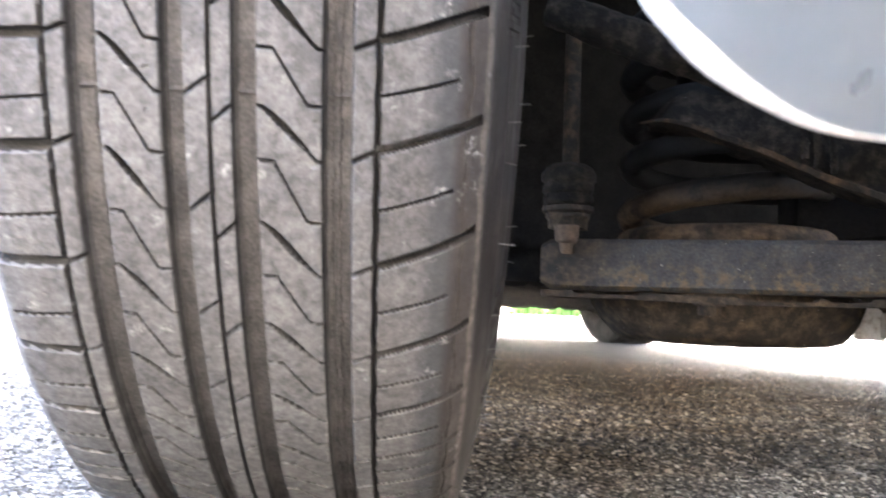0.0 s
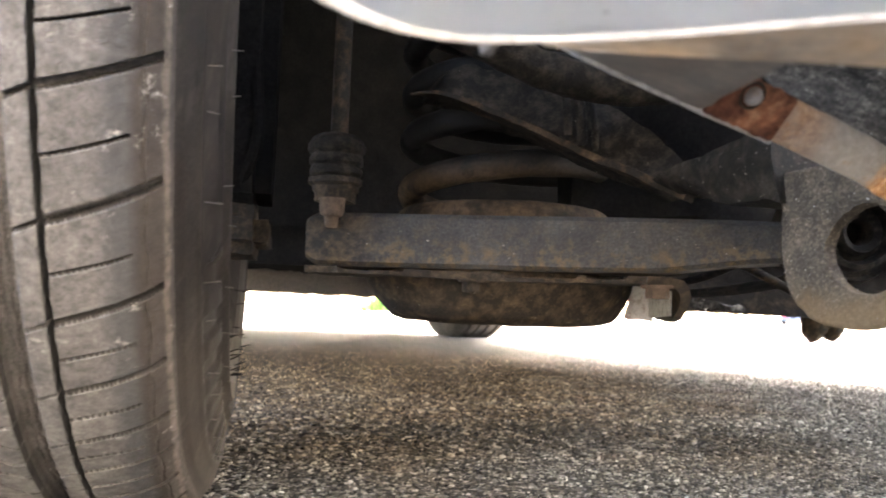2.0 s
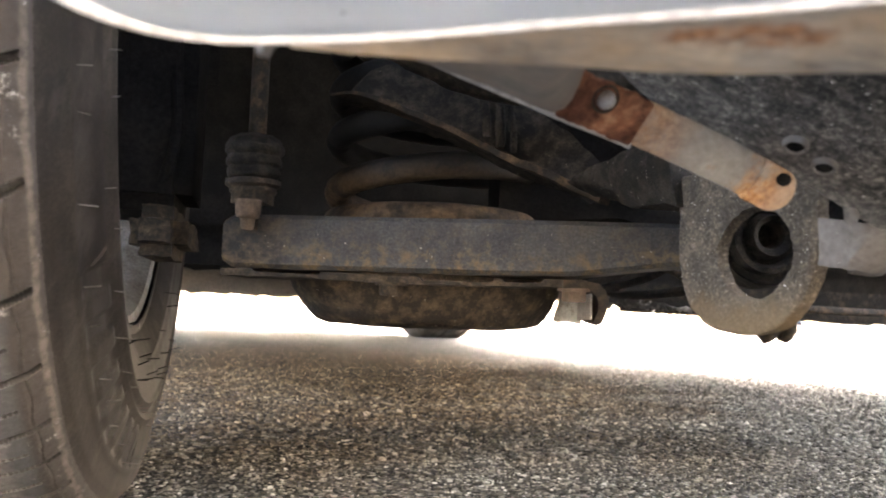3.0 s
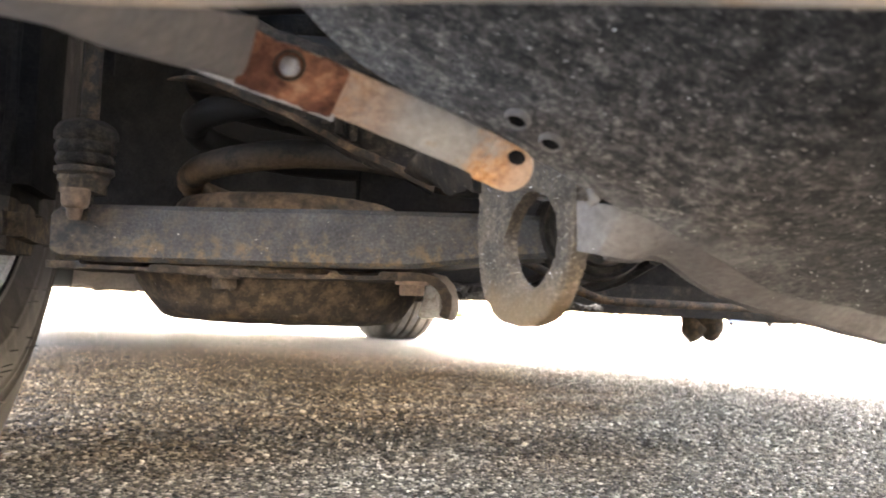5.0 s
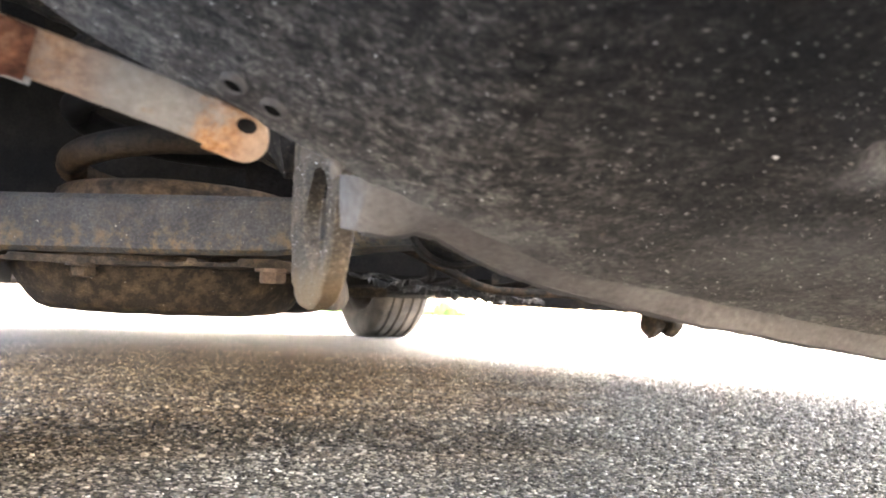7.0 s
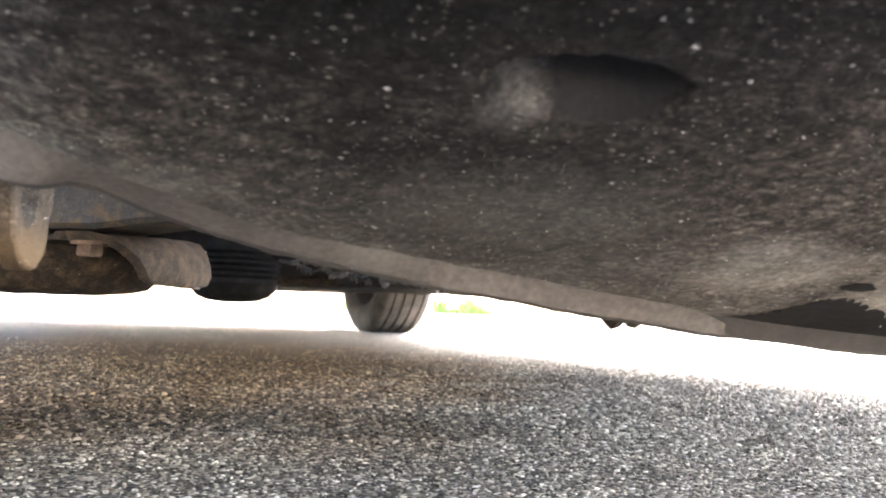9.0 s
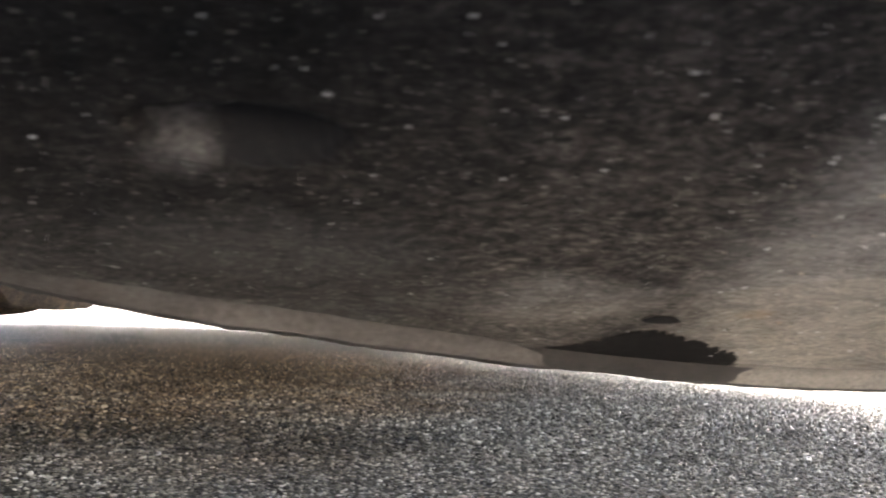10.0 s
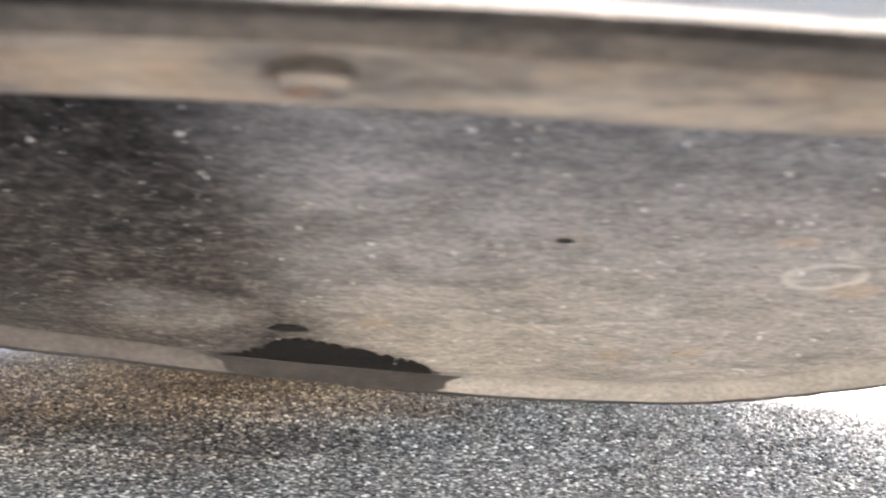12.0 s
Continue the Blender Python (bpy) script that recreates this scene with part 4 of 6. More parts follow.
    bm = lathe((0.6705, 0.0965, 0.1652), [(0.0050, 0.001), (0.0048, -0.0010), (0.0038, -0.0014), (0.0026, -0.0009), (0.0, -0.0005)], 28)
    part("clip", bm, "dust", b, "small dusty clip")
    # raised dark arc that stands in for the clip's ring of shade
    arc = [V(0.6705 + 0.0061 * math.cos(radians(d)), 0.0952 + 0.0056 * math.sin(radians(d)), 0.1660) for d in range(196, 345, 6)]
    part("clip_gap", sweep(arc, lambda u: rect(0.0009 * math.sin(math.pi * (0.06 + 0.88 * u)) + 0.0003, 0.0016, 0.0002)), "channel", b, "dark arc round the clip in place of its shade")
    # small tab that hangs behind the lower edge
    rings = []
    for k in range(9):
        u = k / 8
        w, z = 0.0075 * (1 - u) ** 1.3 + 0.0013, 0.1800 - 0.0092 * u
        rings.append([V(0.0975 - w, 0.1780 + 0.004 * u, z), V(0.0975, 0.1765 + 0.004 * u, z), V(0.0975 + w, 0.1780 + 0.004 * u, z), V(0.0975 + w * 0.9, 0.1800 + 0.004 * u, z), V(0.0975 - w * 0.9, 0.1800 + 0.004 * u, z)])
    part("tab", roughen(loft(rings), 0.0005, 180), "bracket", b, "small dusty hanging tab")
    # rolled lower edge: pale for dust and for the highlight along it
    rim = [(0.0004, -0.0002), (-0.0010, -0.0006), (-0.0026, 0.0006), (-0.0046, 0.0040), (-0.0044, 0.0048), (-0.002, 0.003), (0.0005, 0.0012)]
    rr = []
    for i, p in enumerate(path):
        t = (path[min(i + 1, 230)] - path[max(i - 1, 0)])
        t.z = 0
        t.normalize()
        out = V(t.y, -t.x, 0)
        g = 1.0 if p.z > 0.18 else 0.22 + 0.78 * max(0, (p.z - 0.1665) / 0.0135)
        rr.append([p + out * -a * g + V(0, 0, c * g) for a, c in rim])
    part("lower_edge", loft(rr), "edge", b, "rolled edge, pale with dust and a painted highlight")


build_bumper()


def tray_edge(x):
    """Where the tray's floor ends towards the front."""
    xs = [0.15, 0.18, 0.21, 0.24, 0.27, 0.285, 0.298, 0.31, 0.32, 0.333, 0.348, 0.365, 0.386, 0.435, 0.487, 0.588, 0.686, 0.74, 0.791, 0.837, 0.864, 0.90, 0.95, 1.05]
    ys = [0.22, 0.255, 0.277, 0.277, 0.274, 0.273, 0.277, 0.275, 0.2735, 0.2765, 0.2865, 0.2995, 0.309, 0.3235, 0.342, 0.368, 0.385, 0.389, 0.388, 0.374, 0.350, 0.310, 0.28, 0.25]
    return np.interp(x, xs, ys)


def tray_z(x, y):
    z = 0.134 - 0.385 * (y - 0.309)
    z = z + 0.48 * np.sqrt(np.maximum(0.34 - x, 0) ** 2 + 0.0004) - 0.0096
    # shallow dimple
    e = ((x - 0.462) / 0.026) ** 2 + ((y - 0.222) / 0.011) ** 2
    k = np.clip((1.25 - e) / 0.7, 0, 1)
    z = z + 0.018 * k * k * (3 - 2 * k)
    return z


def build_tray():
    nx, ny = 300, 110
    X = np.linspace(0.15, 1.05, nx)
    E = tray_edge(X)
    k = np.ones(9) / 9
    E9 = np.convolve(np.pad(E, 4, "edge"), k, "valid")
    E31 = np.convolve(np.pad(E, 15, "edge"), np.ones(31) / 31, "valid")
    E = np.where(X < 0.45, E9, E31)
    S = np.linspace(0, 1, ny)
    B = np.interp(X, [0.11, 0.135, 0.165, 0.20, 0.30, 0.42, 0.52, 0.60, 0.68, 0.733, 0.80, 0.95, 1.2], [0.150, 0.138, 0.121, 0.103, 0.078, 0.064, 0.060, 0.062, 0.0645, 0.070, 0.080, 0.11, 0.18]) + 0.014
    Y = B[None, :] + (E - B)[None, :] * S[:, None]
    XX = np.broadcast_to(X, Y.shape)
    Z = tray_z(XX, Y)
    rng = np.random.RandomState(5)
    Z = Z + 0.0006 * np.sin(XX * 60 + Y * 40) * np.sin(Y * 90)
    P = np.stack([XX, Y, Z], -1)
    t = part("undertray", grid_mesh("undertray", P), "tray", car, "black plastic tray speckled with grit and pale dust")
    # lip: a folded flange along the front edge
    rings = []
    soft = np.convolve(np.pad(E, 22, "edge"), np.ones(45) / 45, "valid")
    for i in range(nx):
        if X[i] < 0.2955:
            continue
        p = V(float(X[i]), float(E[i]) + max(0.0, 0.304 - float(X[i])) * 2.4, float(Z[-1, i]))
        j, h = min(i + 1, nx - 1), max(i - 1, 0)
        tx = V(float(X[j] - X[h]), float(soft[j] - soft[h]), 0).normalized()
        f = V(-tx.y, tx.x, 0)
        low = float(np.interp(X[i], [0.292, 0.2983, 0.3075, 0.315, 0.3205, 0.325, 0.333, 0.348, 0.365, 0.386, 0.43], [0.1490, 0.1458, 0.1431, 0.1424, 0.1432, 0.1448, 0.1438, 0.1384, 0.1340, 0.1292, 0.1205]))
        d = p.z - low if X[i] < 0.415 else float(np.interp(X[i], [0.415, 0.45, 0.60, 0.70, 1.0], [0.0073, 0.0084, 0.0086, 0.0094, 0.0098]))
        o = float(np.interp(X[i], [0.292, 0.30, 0.315, 0.33, 0.348, 0.372, 0.40, 0.45, 1.0], [0.010, 0.012, 0.0135, 0.0165, 0.0165, 0.0165, 0.012, 0.005, 0.005]))
        r = 0.15 + 0.03 * math.sin(X[i] * 300)
        rings.append([p + V(0, 0, 0.001) - f * 0.002, p + f * o * 0.22 + V(0, 0, -d * r), p + f * o * 0.45 + V(0, 0, -d * 0.45), p + f * o * 0.8 + V(0, 0, -d * 0.8), p + f * o + V(0, 0, -d), p + f * (o + 0.0012) + V(0, 0, -d - 0.0003), p + f * (o + 0.003) + V(0, 0, -d + 0.0012), p + f * (o + 0.002) + V(0, 0, 0.004)])
    cut = next(i for i, q in enumerate(rings) if q[0].x > 0.679)
    part("lip", roughen(loft(rings[:cut + 1]), 0.0005, 90), "lip", t, "dusty folded lip")
    part("rolled_edge", roughen(loft(rings[cut:]), 0.0004, 70), "dusted", t, "dust-covered rolled edge")
    # ragged dark lower edge of the lip
    bead = []
    for q in rings[3:]:
        c = q[5] + V(0, 0, 0.0002)
        g = 0.0010 + 0.0011 * abs(noise.noise(c * 150))
        bead.append([c + V(0, -g, 0), c + V(0, 0, -g), c + V(0, 0.002, -g * 0.6), c + V(0, 0.002, 0.002)])
    part("lip_edge", loft(bead), "mudlip", t, "thin dark lower edge")
    # lump of dried dirt beside the tie-down loop
    bm = bmesh.new()
    bmesh.ops.create_icosphere(bm, subdivisions=3, radius=0.0030, matrix=Matrix.Translation((0.2925, 0.2745, 0.1612)) @ Matrix.Diagonal((0.8, 1.0, 1.2, 1)))
    part("dirt_lump", roughen(roughen(bm, 0.0022, 160), 0.0008, 600), "lip", t, "lump of dried dirt")
    # where the dust has flaked off: a ragged black patch on the floor and the lip
    us = np.linspace(0.578, 0.676, 150)
    top = np.interp(us, [0.578, 0.590, 0.600, 0.607, 0.615, 0.623, 0.633, 0.645, 0.658, 0.670, 0.676], [0.001, 0.006, 0.013, 0.019, 0.029, 0.031, 0.028, 0.024, 0.019, 0.014, 0.008])
    top = top + 0.0055 * np.sqrt(np.abs(np.sin(us * 420 + 1.6 * np.sin(us * 170)))) * np.clip(top / 0.016, 0, 1) - 0.002 + 0.0004 * rng.normal(0, 1, 150)
    ed = np.interp(us, X, E)
    q = np.linspace(0, 1, 24)
    Yp = ed[None, :] - 0.0005 - np.maximum(top, 0.0008)[None, :] * q[:, None]
    Xp = np.broadcast_to(us, Yp.shape)
    part("bare_patch", grid_mesh("bare_patch", np.stack([Xp, Yp, tray_z(Xp, Yp) - 0.0012], -1)), "mud", t, "ragged black patch where dust has flaked off")
    rings = []
    for k, x in enumerate(np.linspace(0.566, 0.690, 60)):
        y = float(np.interp(x, X, E))
        z = float(tray_z(np.array(x), np.array(y)))
        g = 0.0092 * min(1, math.sqrt((60 - k) / 7), (k + 0.6) / 10)
        rings.append([V(x, y - 0.0008, z - 0.0012), V(x, y + 0.0022, z - g * 0.58), V(x, y + 0.0042, z - g), V(x, y + 0.0052, z - g * 0.98)])
    part("bare_lip", loft(rings, False), "mudlip", t, "black scuffed stretch of the lip")
    for x, y, w, h in ((0.619, 0.328, 0.0075, 0.0035), (0.721, 0.244, 0.0024, 0.0011)):
        c = [V(x + w * math.cos(a) * (1 + 0.2 * math.sin(3 * a)), y + h * math.sin(a), 0) for a in np.linspace(0, 2 * math.pi, 20)[:-1]]
        for v in c:
            v.z = float(tray_z(np.array(v.x), np.array(v.y))) - 0.0016
        part("bare_patch", slab(c, 0.0006), "mud", t)
    # two drain holes with raised rims
    for x, y in ((0.2624, 0.2608), (0.2737, 0.2622)):
        z = float(tray_z(np.array(x), np.array(y)))
        e = 0.004
        ax = V(float(tray_z(np.array(x + e), np.array(y)) - tray_z(np.array(x - e), np.array(y))) / (2 * e), float(tray_z(np.array(x), np.array(y + e)) - tray_z(np.array(x), np.array(y - e))) / (2 * e), -1).normalized()
        part("drain_rim", lathe((x, y, z - 0.001), [(0.0043, -0.0010), (0.0039, 0.0008), (0.0034, 0.0016), (0.0029, 0.0014), (0.0027, -0.001)], 24, ax), "lip", t)
        part("drain_hole", lathe((x, y, z - 0.001), [(0.0029, 0.0004), (0.0020, 0.0003), (0.0, 0.0003)], 24, ax), "black", t, "dark round drain hole")


build_tray()


def build_strap():
    """Flat strap under the tray's edge, bolted to a wide bracket from the bumper."""
    path = smooth_path([(0.1729, 0.2508, 0.1912), (0.1879, 0.2553, 0.1879), (0.2072, 0.2618, 0.1842), (0.2396, 0.2703, 0.1762), (0.2704, 0.2792, 0.1674)], 60)
    up = V(-0.15, 0.80, 0.58).normalized()
    low, top = [], []
    for p in path:
        i = path.index(p)
        t = (path[min(i + 1, 60)] - path[max(i - 1, 0)]).normalized()
        w = t.cross(up).normalized()
        low.append(p - w * 0.0075)
        top.append(p + w * 0.0075)
    wide = (path[32] - path[8]).normalized().cross(up).normalized()
    # wide bracket: its lower edge runs on from the strap's
    lo = smooth_path([(0.1280, 0.2480, 0.1985), (0.1400, 0.2490, 0.1935), (0.1550, 0.2515, 0.1892), tuple(low[0]), tuple(low[11])], 24)
    hi = smooth_path([(0.1250, 0.1640, 0.1690), (0.1300, 0.1600, 0.1690), (0.1400, 0.1560, 0.1690), (0.1515, 0.1630, 0.1690), tuple(top[11] + V(0, -0.004, 0.001))], 24)
    rings = []
    for a, b in zip(lo, hi):
        under = [a.lerp(b, h) + V(0, 0, -0.003 * math.sin(math.pi * h)) for h in (0, 0.02, 0.25, 0.5, 0.75, 1.0)]
        rings.append(under + [q + V(0, 0.0006, 0.0022) for q in under[::-1]])
    s = part("support_strap", roughen(loft(rings), 0.0006, 60), "bracket", car, "weathered metal strap and bracket with rusty ends")
    bm = sweep(path[24:57], lambda u: [(-0.0075, 0.0016), (-0.0072, 0.0004), (-0.0052, -0.0008), (-0.002, -0.0014), (0.002, -0.0014), (0.0052, -0.0008), (0.0072, 0.0004), (0.0075, 0.0016), (0.0, 0.0010)], up)
    part("strap", roughen(bm, 0.0003, 120), "galv", s)
    bm = sweep([p - up * 0.0010 + wide * 0.0002 for p in smooth_path(path[10:32], 40)], lambda u: rect(0.0154 + 0.0003 * math.sin(17 * u) + 0.0003 * math.sin(41 * u), 0.0030, 0.0008), up)
    part("rust_plate", roughen(bm, 0.0005, 220), "rust", s, "flaking orange-brown rust plate")
    # rounded rusty end with a small oval hole
    tip = path[60] + (path[60] - path[58]).normalized() * 0.002
    end = [path[53].lerp(tip, 1 - (1 - k / 30) ** 1.6) for k in range(31)]
    span = (tip - path[53]).length
    bm = sweep([p - up * 0.0006 for p in end], lambda u: rect(0.0152 * math.sqrt(max(0.01, 1 - max(0.0, 1 - span * (1 - u) ** 1.6 / 0.0070) ** 2)), 0.0032, 0.0005), up)
    part("rust_end", roughen(bm, 0.0003, 200), "galv", s, "orange rusted rounded end")
    t = (path[60] - path[53]).normalized()
    w = t.cross(up).normalized()
    c = path[57] + w * 0.0046 - up * 0.0023
    part("slot", slab([c + t * 0.0031 * math.cos(k * math.pi / 8) + w * 0.0023 * math.sin(k * math.pi / 8) for k in range(16)], 0.0004), "black", s, "small oval hole")
    # thin pale strip that paints the caught light along the turned edge
    rim = lo[:18] + low[2:34:3]
    part("turned_edge", roughen(sweep(rim, rect(0.0016, 0.0022, 0.0004)), 0.0002, 200), "edge", s, "thin pale strip for the light along the turned edge")
    # bolt head in a dark dished washer
    p = path[20] - up * 0.0026 + wide * 0.0030
    part("washer", lathe(p, [(0.0047, 0.0012), (0.0045, -0.0002), (0.0040, -0.0006), (0.0033, 0.0010), (0.0, 0.0012)], 24, up), "rusty", s, "dark dished washer")
    part("bolt", roughen(lathe(p, [(0.0028, 0.001), (0.0029, -0.0010), (0.0026, -0.0020), (0.0017, -0.0028), (0, -0.0031)], 18, up), 0.0004, 260), "zinc", s, "pale worn bolt head")


build_strap()


def build_loop():
    """Vertical plate with a long hole, set fore and aft."""
    a, b = V(0.2878, 0.3834, 0), V(0.2985, 0.2977, 0)
    d = (b - a).normalized()
    nrm = V(0, 0, 1).cross(d)
    mid = (a + b) / 2
    W = (b - a).length / 2
    zc, bot = 0.154, 0.1178

    def ring(off, grow=0.0):
        outer = []
        for k in range(48):
            t = 2 * math.pi * k / 48
            cx, cz = math.cos(t), math.sin(t)
            if cz < 0:
                x = W * math.copysign(abs(cx) ** 0.80, cx)
                z = zc + (zc - bot) * cz
            else:
                x = W * max(-1, min(1, cx * 2.2))
                z = zc + 0.036 * min(1, cz * 1.25)
            outer.append(mid + d * x + V(0, 0, z) + nrm * off)
        return outer

    def hole(off):
        return [mid + d * (0.0080 + 0.0235 * math.cos(2 * math.pi * k / 48)) + V(0, 0, 0.1512 + 0.0186 * math.sin(2 * math.pi * k / 48)) + nrm * off for k in range(48)]

    h = 0.0040

    def between(off, u):
        return [p.lerp(q, u) for p, q in zip(hole(off), ring(off))]

    def shrink(off, k):
        return [p.lerp(mid + V(0, 0, zc), k) for p in ring(off)]

    steps = (0.12, 0.3, 0.5, 0.7, 0.88)
    rows = [hole(-h + 0.001), hole(-h / 2), hole(0), hole(h / 2), hole(h - 0.001)] + [between(h, u) for u in steps] + [shrink(h, 0.03), ring(h - 0.0012), ring(h / 2), ring(0), ring(-h / 2), ring(-h + 0.0012), shrink(-h, 0.03)] + [between(-h, u) for u in steps[::-1]] + [hole(-h + 0.001)]
    bm = loft(rows, True, False)
    bmesh.ops.remove_doubles(bm, verts=bm.verts, dist=1e-5)
    part("tie_down_loop", roughen(roughen(bm, 0.0008, 120), 0.0006, 420), "grit", car, "gritty cast steel tie-down loop with an oval hole")


build_loop()

ARM_N = V(0.321, 1, 0).normalized()


def arm_at(x, off, z):
    """A point on the control arm's rear face at x, off metres in front of it."""
    return V(x, 0.552 - 0.321 * (x - 0.146), z) + ARM_N * off


def build_arm():
    a = thing("control_arm", arm_at(0.2, 0.03, 0.14), "", "", car)
    a["label"] = "black pressed-steel control arm with patches of rust"
    rings = []
    for x, lo, hi, dep in ((0.066, 0.150, 0.176, 0.03), (0.072, 0.146, 0.180, 0.04), (0.10, 0.1455, 0.1805, 0.05), (0.16, 0.146, 0.1805, 0.055), (0.22, 0.146, 0.181, 0.06), (0.28, 0.147, 0.1812, 0.055), (0.33, 0.154, 0.181, 0.05), (0.38, 0.158, 0.180, 0.045), (0.45, 0.160, 0.178, 0.04)):
        r = 0.003
        rings.append([arm_at(x, 0, lo + r), arm_at(x, 0, hi - r), arm_at(x, r, hi), arm_at(x, dep - r, hi), arm_at(x, dep, hi - r), arm_at(x, dep, lo + r), arm_at(x, dep - r, lo), arm_at(x, r, lo)])
    part("beam", loft(rings), "beam", a)
    # lower flange, bent at its end
    rings = []
    slots = ((0.088, 0.130), (0.190, 0.233), (0.238, 0.262))
    for k in range(121):
        x = 0.068 + 0.2140 * k / 120
        z = float(np.interp(x, [0.068, 0.12, 0.16, 0.20, 0.25, 0.285], [0.1405, 0.1405, 0.139, 0.1385, 0.1395, 0.1405]))
        t = 0.0024 if any(a0 < x < a1 for a0, a1 in slots) else 0.0046
        f = -0.0055 + 0.0008 * math.sin(x * 260) + 0.0006 * math.sin(x * 610)
        rings.append([arm_at(x, f, z), arm_at(x, f, z + t), arm_at(x, 0.05, z + t), arm_at(x, 0.05, z)])
    part("lower_flange", roughen(loft(rings), 0.0005, 140), "rusty", a)
    bm = lathe((0, 0, 0), [(0.096, 0.146), (0.0985, 0.1425), (0.0965, 0.137), (0.090, 0.127), (0.083, 0.1185), (0.0785, 0.1145), (0.070, 0.1122), (0.05, 0.1105), (0.025, 0.1098), (0.0, 0.1096)], 96)
    for v in bm.verts:
        if v.co.x > 0 and v.co.z < 0.137:
            v.co.x *= 1 + 2.6 * (0.137 - v.co.z)
        v.co.x += 0.2085
        v.co.y = v.co.y * 0.86 + 0.626
    part("spring_cup", roughen(bm, 0.0010, 70), "rusty", a, "rust-brown dished spring cup")
    for x, tone in ((0.172, "rusty"), (0.2795, "nut")):
        part("bolt", hexbolt(arm_at(x, -0.001, 0.1380), (0, 0, -1), 0.0075, 0.0068), tone, a, "rusty hex bolt")
    # the flange's end: rolled over and down into a wall that runs forward
    prof = [(0.268, 0.1440), (0.282, 0.1440), (0.2905, 0.1425), (0.2960, 0.1385), (0.2990, 0.1320), (0.2993, 0.1255), (0.2972, 0.1195), (0.2945, 0.1182), (0.2915, 0.1200), (0.2932, 0.1260), (0.2930, 0.1310), (0.2905, 0.1355), (0.2860, 0.1382), (0.279, 0.1392), (0.268, 0.1392)]
    rings = []
    for k in range(25):
        u = k / 24
        ring = []
        for x, z in prof:
            top = max(0.0, (z - 0.130) / 0.014)
            back = u + (1 - u) * 0.30 * max(0.0, min(1.0, (0.142 - z) / 0.022))
            ring.append(V(x + 0.035 * back + 0.003 * math.sin(math.pi * u), 0.4965 + 0.125 * back, z + 0.006 * u * top - 0.0015 * math.sin(math.pi * u) * (1 - top)))
        rings.append(ring)
    part("end_hook", roughen(roughen(loft(rings), 0.0006, 120), 0.0004, 420), "hook", a, "rolled-over end of the flange, worn and rusty")
    # liner and back plate: scraped metal, made paler for the light on it
    inner = [[V(0.2925 + 0.035 * u - 0.0012, 0.5010 + 0.130 * u, z) for z in (0.1375, 0.1300, 0.1220 - 0.003 * u)] + [V(0.2925 + 0.035 * u, 0.5010 + 0.130 * u, z) for z in (0.1220 - 0.003 * u, 0.1300, 0.1375)] for u in [0.28 + 0.72 * k / 16 for k in range(17)]]
    part("end_plate", roughen(loft(inner), 0.0005, 200), "bright", a, "pale scraped inner face with its light painted in")
    bm = slab([V(0.3140, 0.6300, 0.1440), V(0.3110, 0.6295, 0.1300), V(0.3075, 0.6290, 0.1195), V(0.3110, 0.6290, 0.1172), V(0.3200, 0.6295, 0.1178), V(0.3270, 0.6230, 0.1168), V(0.3300, 0.6230, 0.1440)], 0.003)
    part("back_plate", roughen(bm, 0.0005, 200), "bright", a, "pale scraped plate with its light painted in")


build_arm()


def build_spring():
    c = V(0.2125, 0.640, 0)
    pts = []
    for k in range(-52, 221):
        turns = 5.6 * k / 220
        ang = turns * 2 * math.pi + 0.6
        pts.append(c + V(0.0705 * math.cos(ang), 0.0705 * math.sin(ang), float(np.interp(turns, [1.0, 1.654, 5.6], [0.1855, 0.2209, 0.355]))))
    bm = roughen(tube(pts, 0.0096, 14), 0.0006, 90)
    part("coil_spring", bm, "spring", car, "thick rust-tinged coil spring")
    part("bump_stop", lathe((c.x, c.y, 0), [(0.0, 0.262), (0.028, 0.262), (0.033, 0.268), (0.03, 0.28), (0.035, 0.29), (0.032, 0.30), (0.037, 0.31), (0.037, 0.36)], 28), "boot", car, "black rubber bump stop")


build_spring()


def build_link():
    l = thing("drop_link", (0.0845, 0.575, 0.17), "", "", car)
    l["label"] = "rusty stabiliser drop link with rubber bushes"
    part("rod", roughen(tube([(0.0845, 0.575, 0.17), (0.0845, 0.575, 0.22), (0.0845, 0.575, 0.30), (0.0848, 0.576, 0.42)], 0.0056, 12), 0.0004, 200), "grimy_rust", l)
    part("upper_bush", roughen(lathe((0.0835, 0.575, 0), [(0.006, 0.2325), (0.0115, 0.2318), (0.0165, 0.2285), (0.0190, 0.2240), (0.0186, 0.2200), (0.0164, 0.2180), (0.0176, 0.2155), (0.0178, 0.2125), (0.0160, 0.2105), (0.0172, 0.2080), (0.0172, 0.2055), (0.0156, 0.2035), (0.006, 0.2025)], 32), 0.0010, 150), "caked", l)
    part("lower_bush", roughen(lathe((0.0835, 0.575, 0), [(0.006, 0.2030), (0.0172, 0.2025), (0.0176, 0.1990), (0.0150, 0.1970), (0.0152, 0.1945), (0.0138, 0.1925), (0.0132, 0.1870), (0.006, 0.1865)], 32), 0.0008, 180), "rusty", l)
    part("nut", roughen(lathe((0.0815, 0.5645, 0), [(0.0, 0.1695), (0.0036, 0.1697), (0.0044, 0.1712), (0.0047, 0.1765), (0.0070, 0.1775), (0.0082, 0.1800), (0.0086, 0.1850), (0.0090, 0.1880), (0, 0.189)], 14), 0.0009, 190), "nut", l, "rusty nut")


build_link()


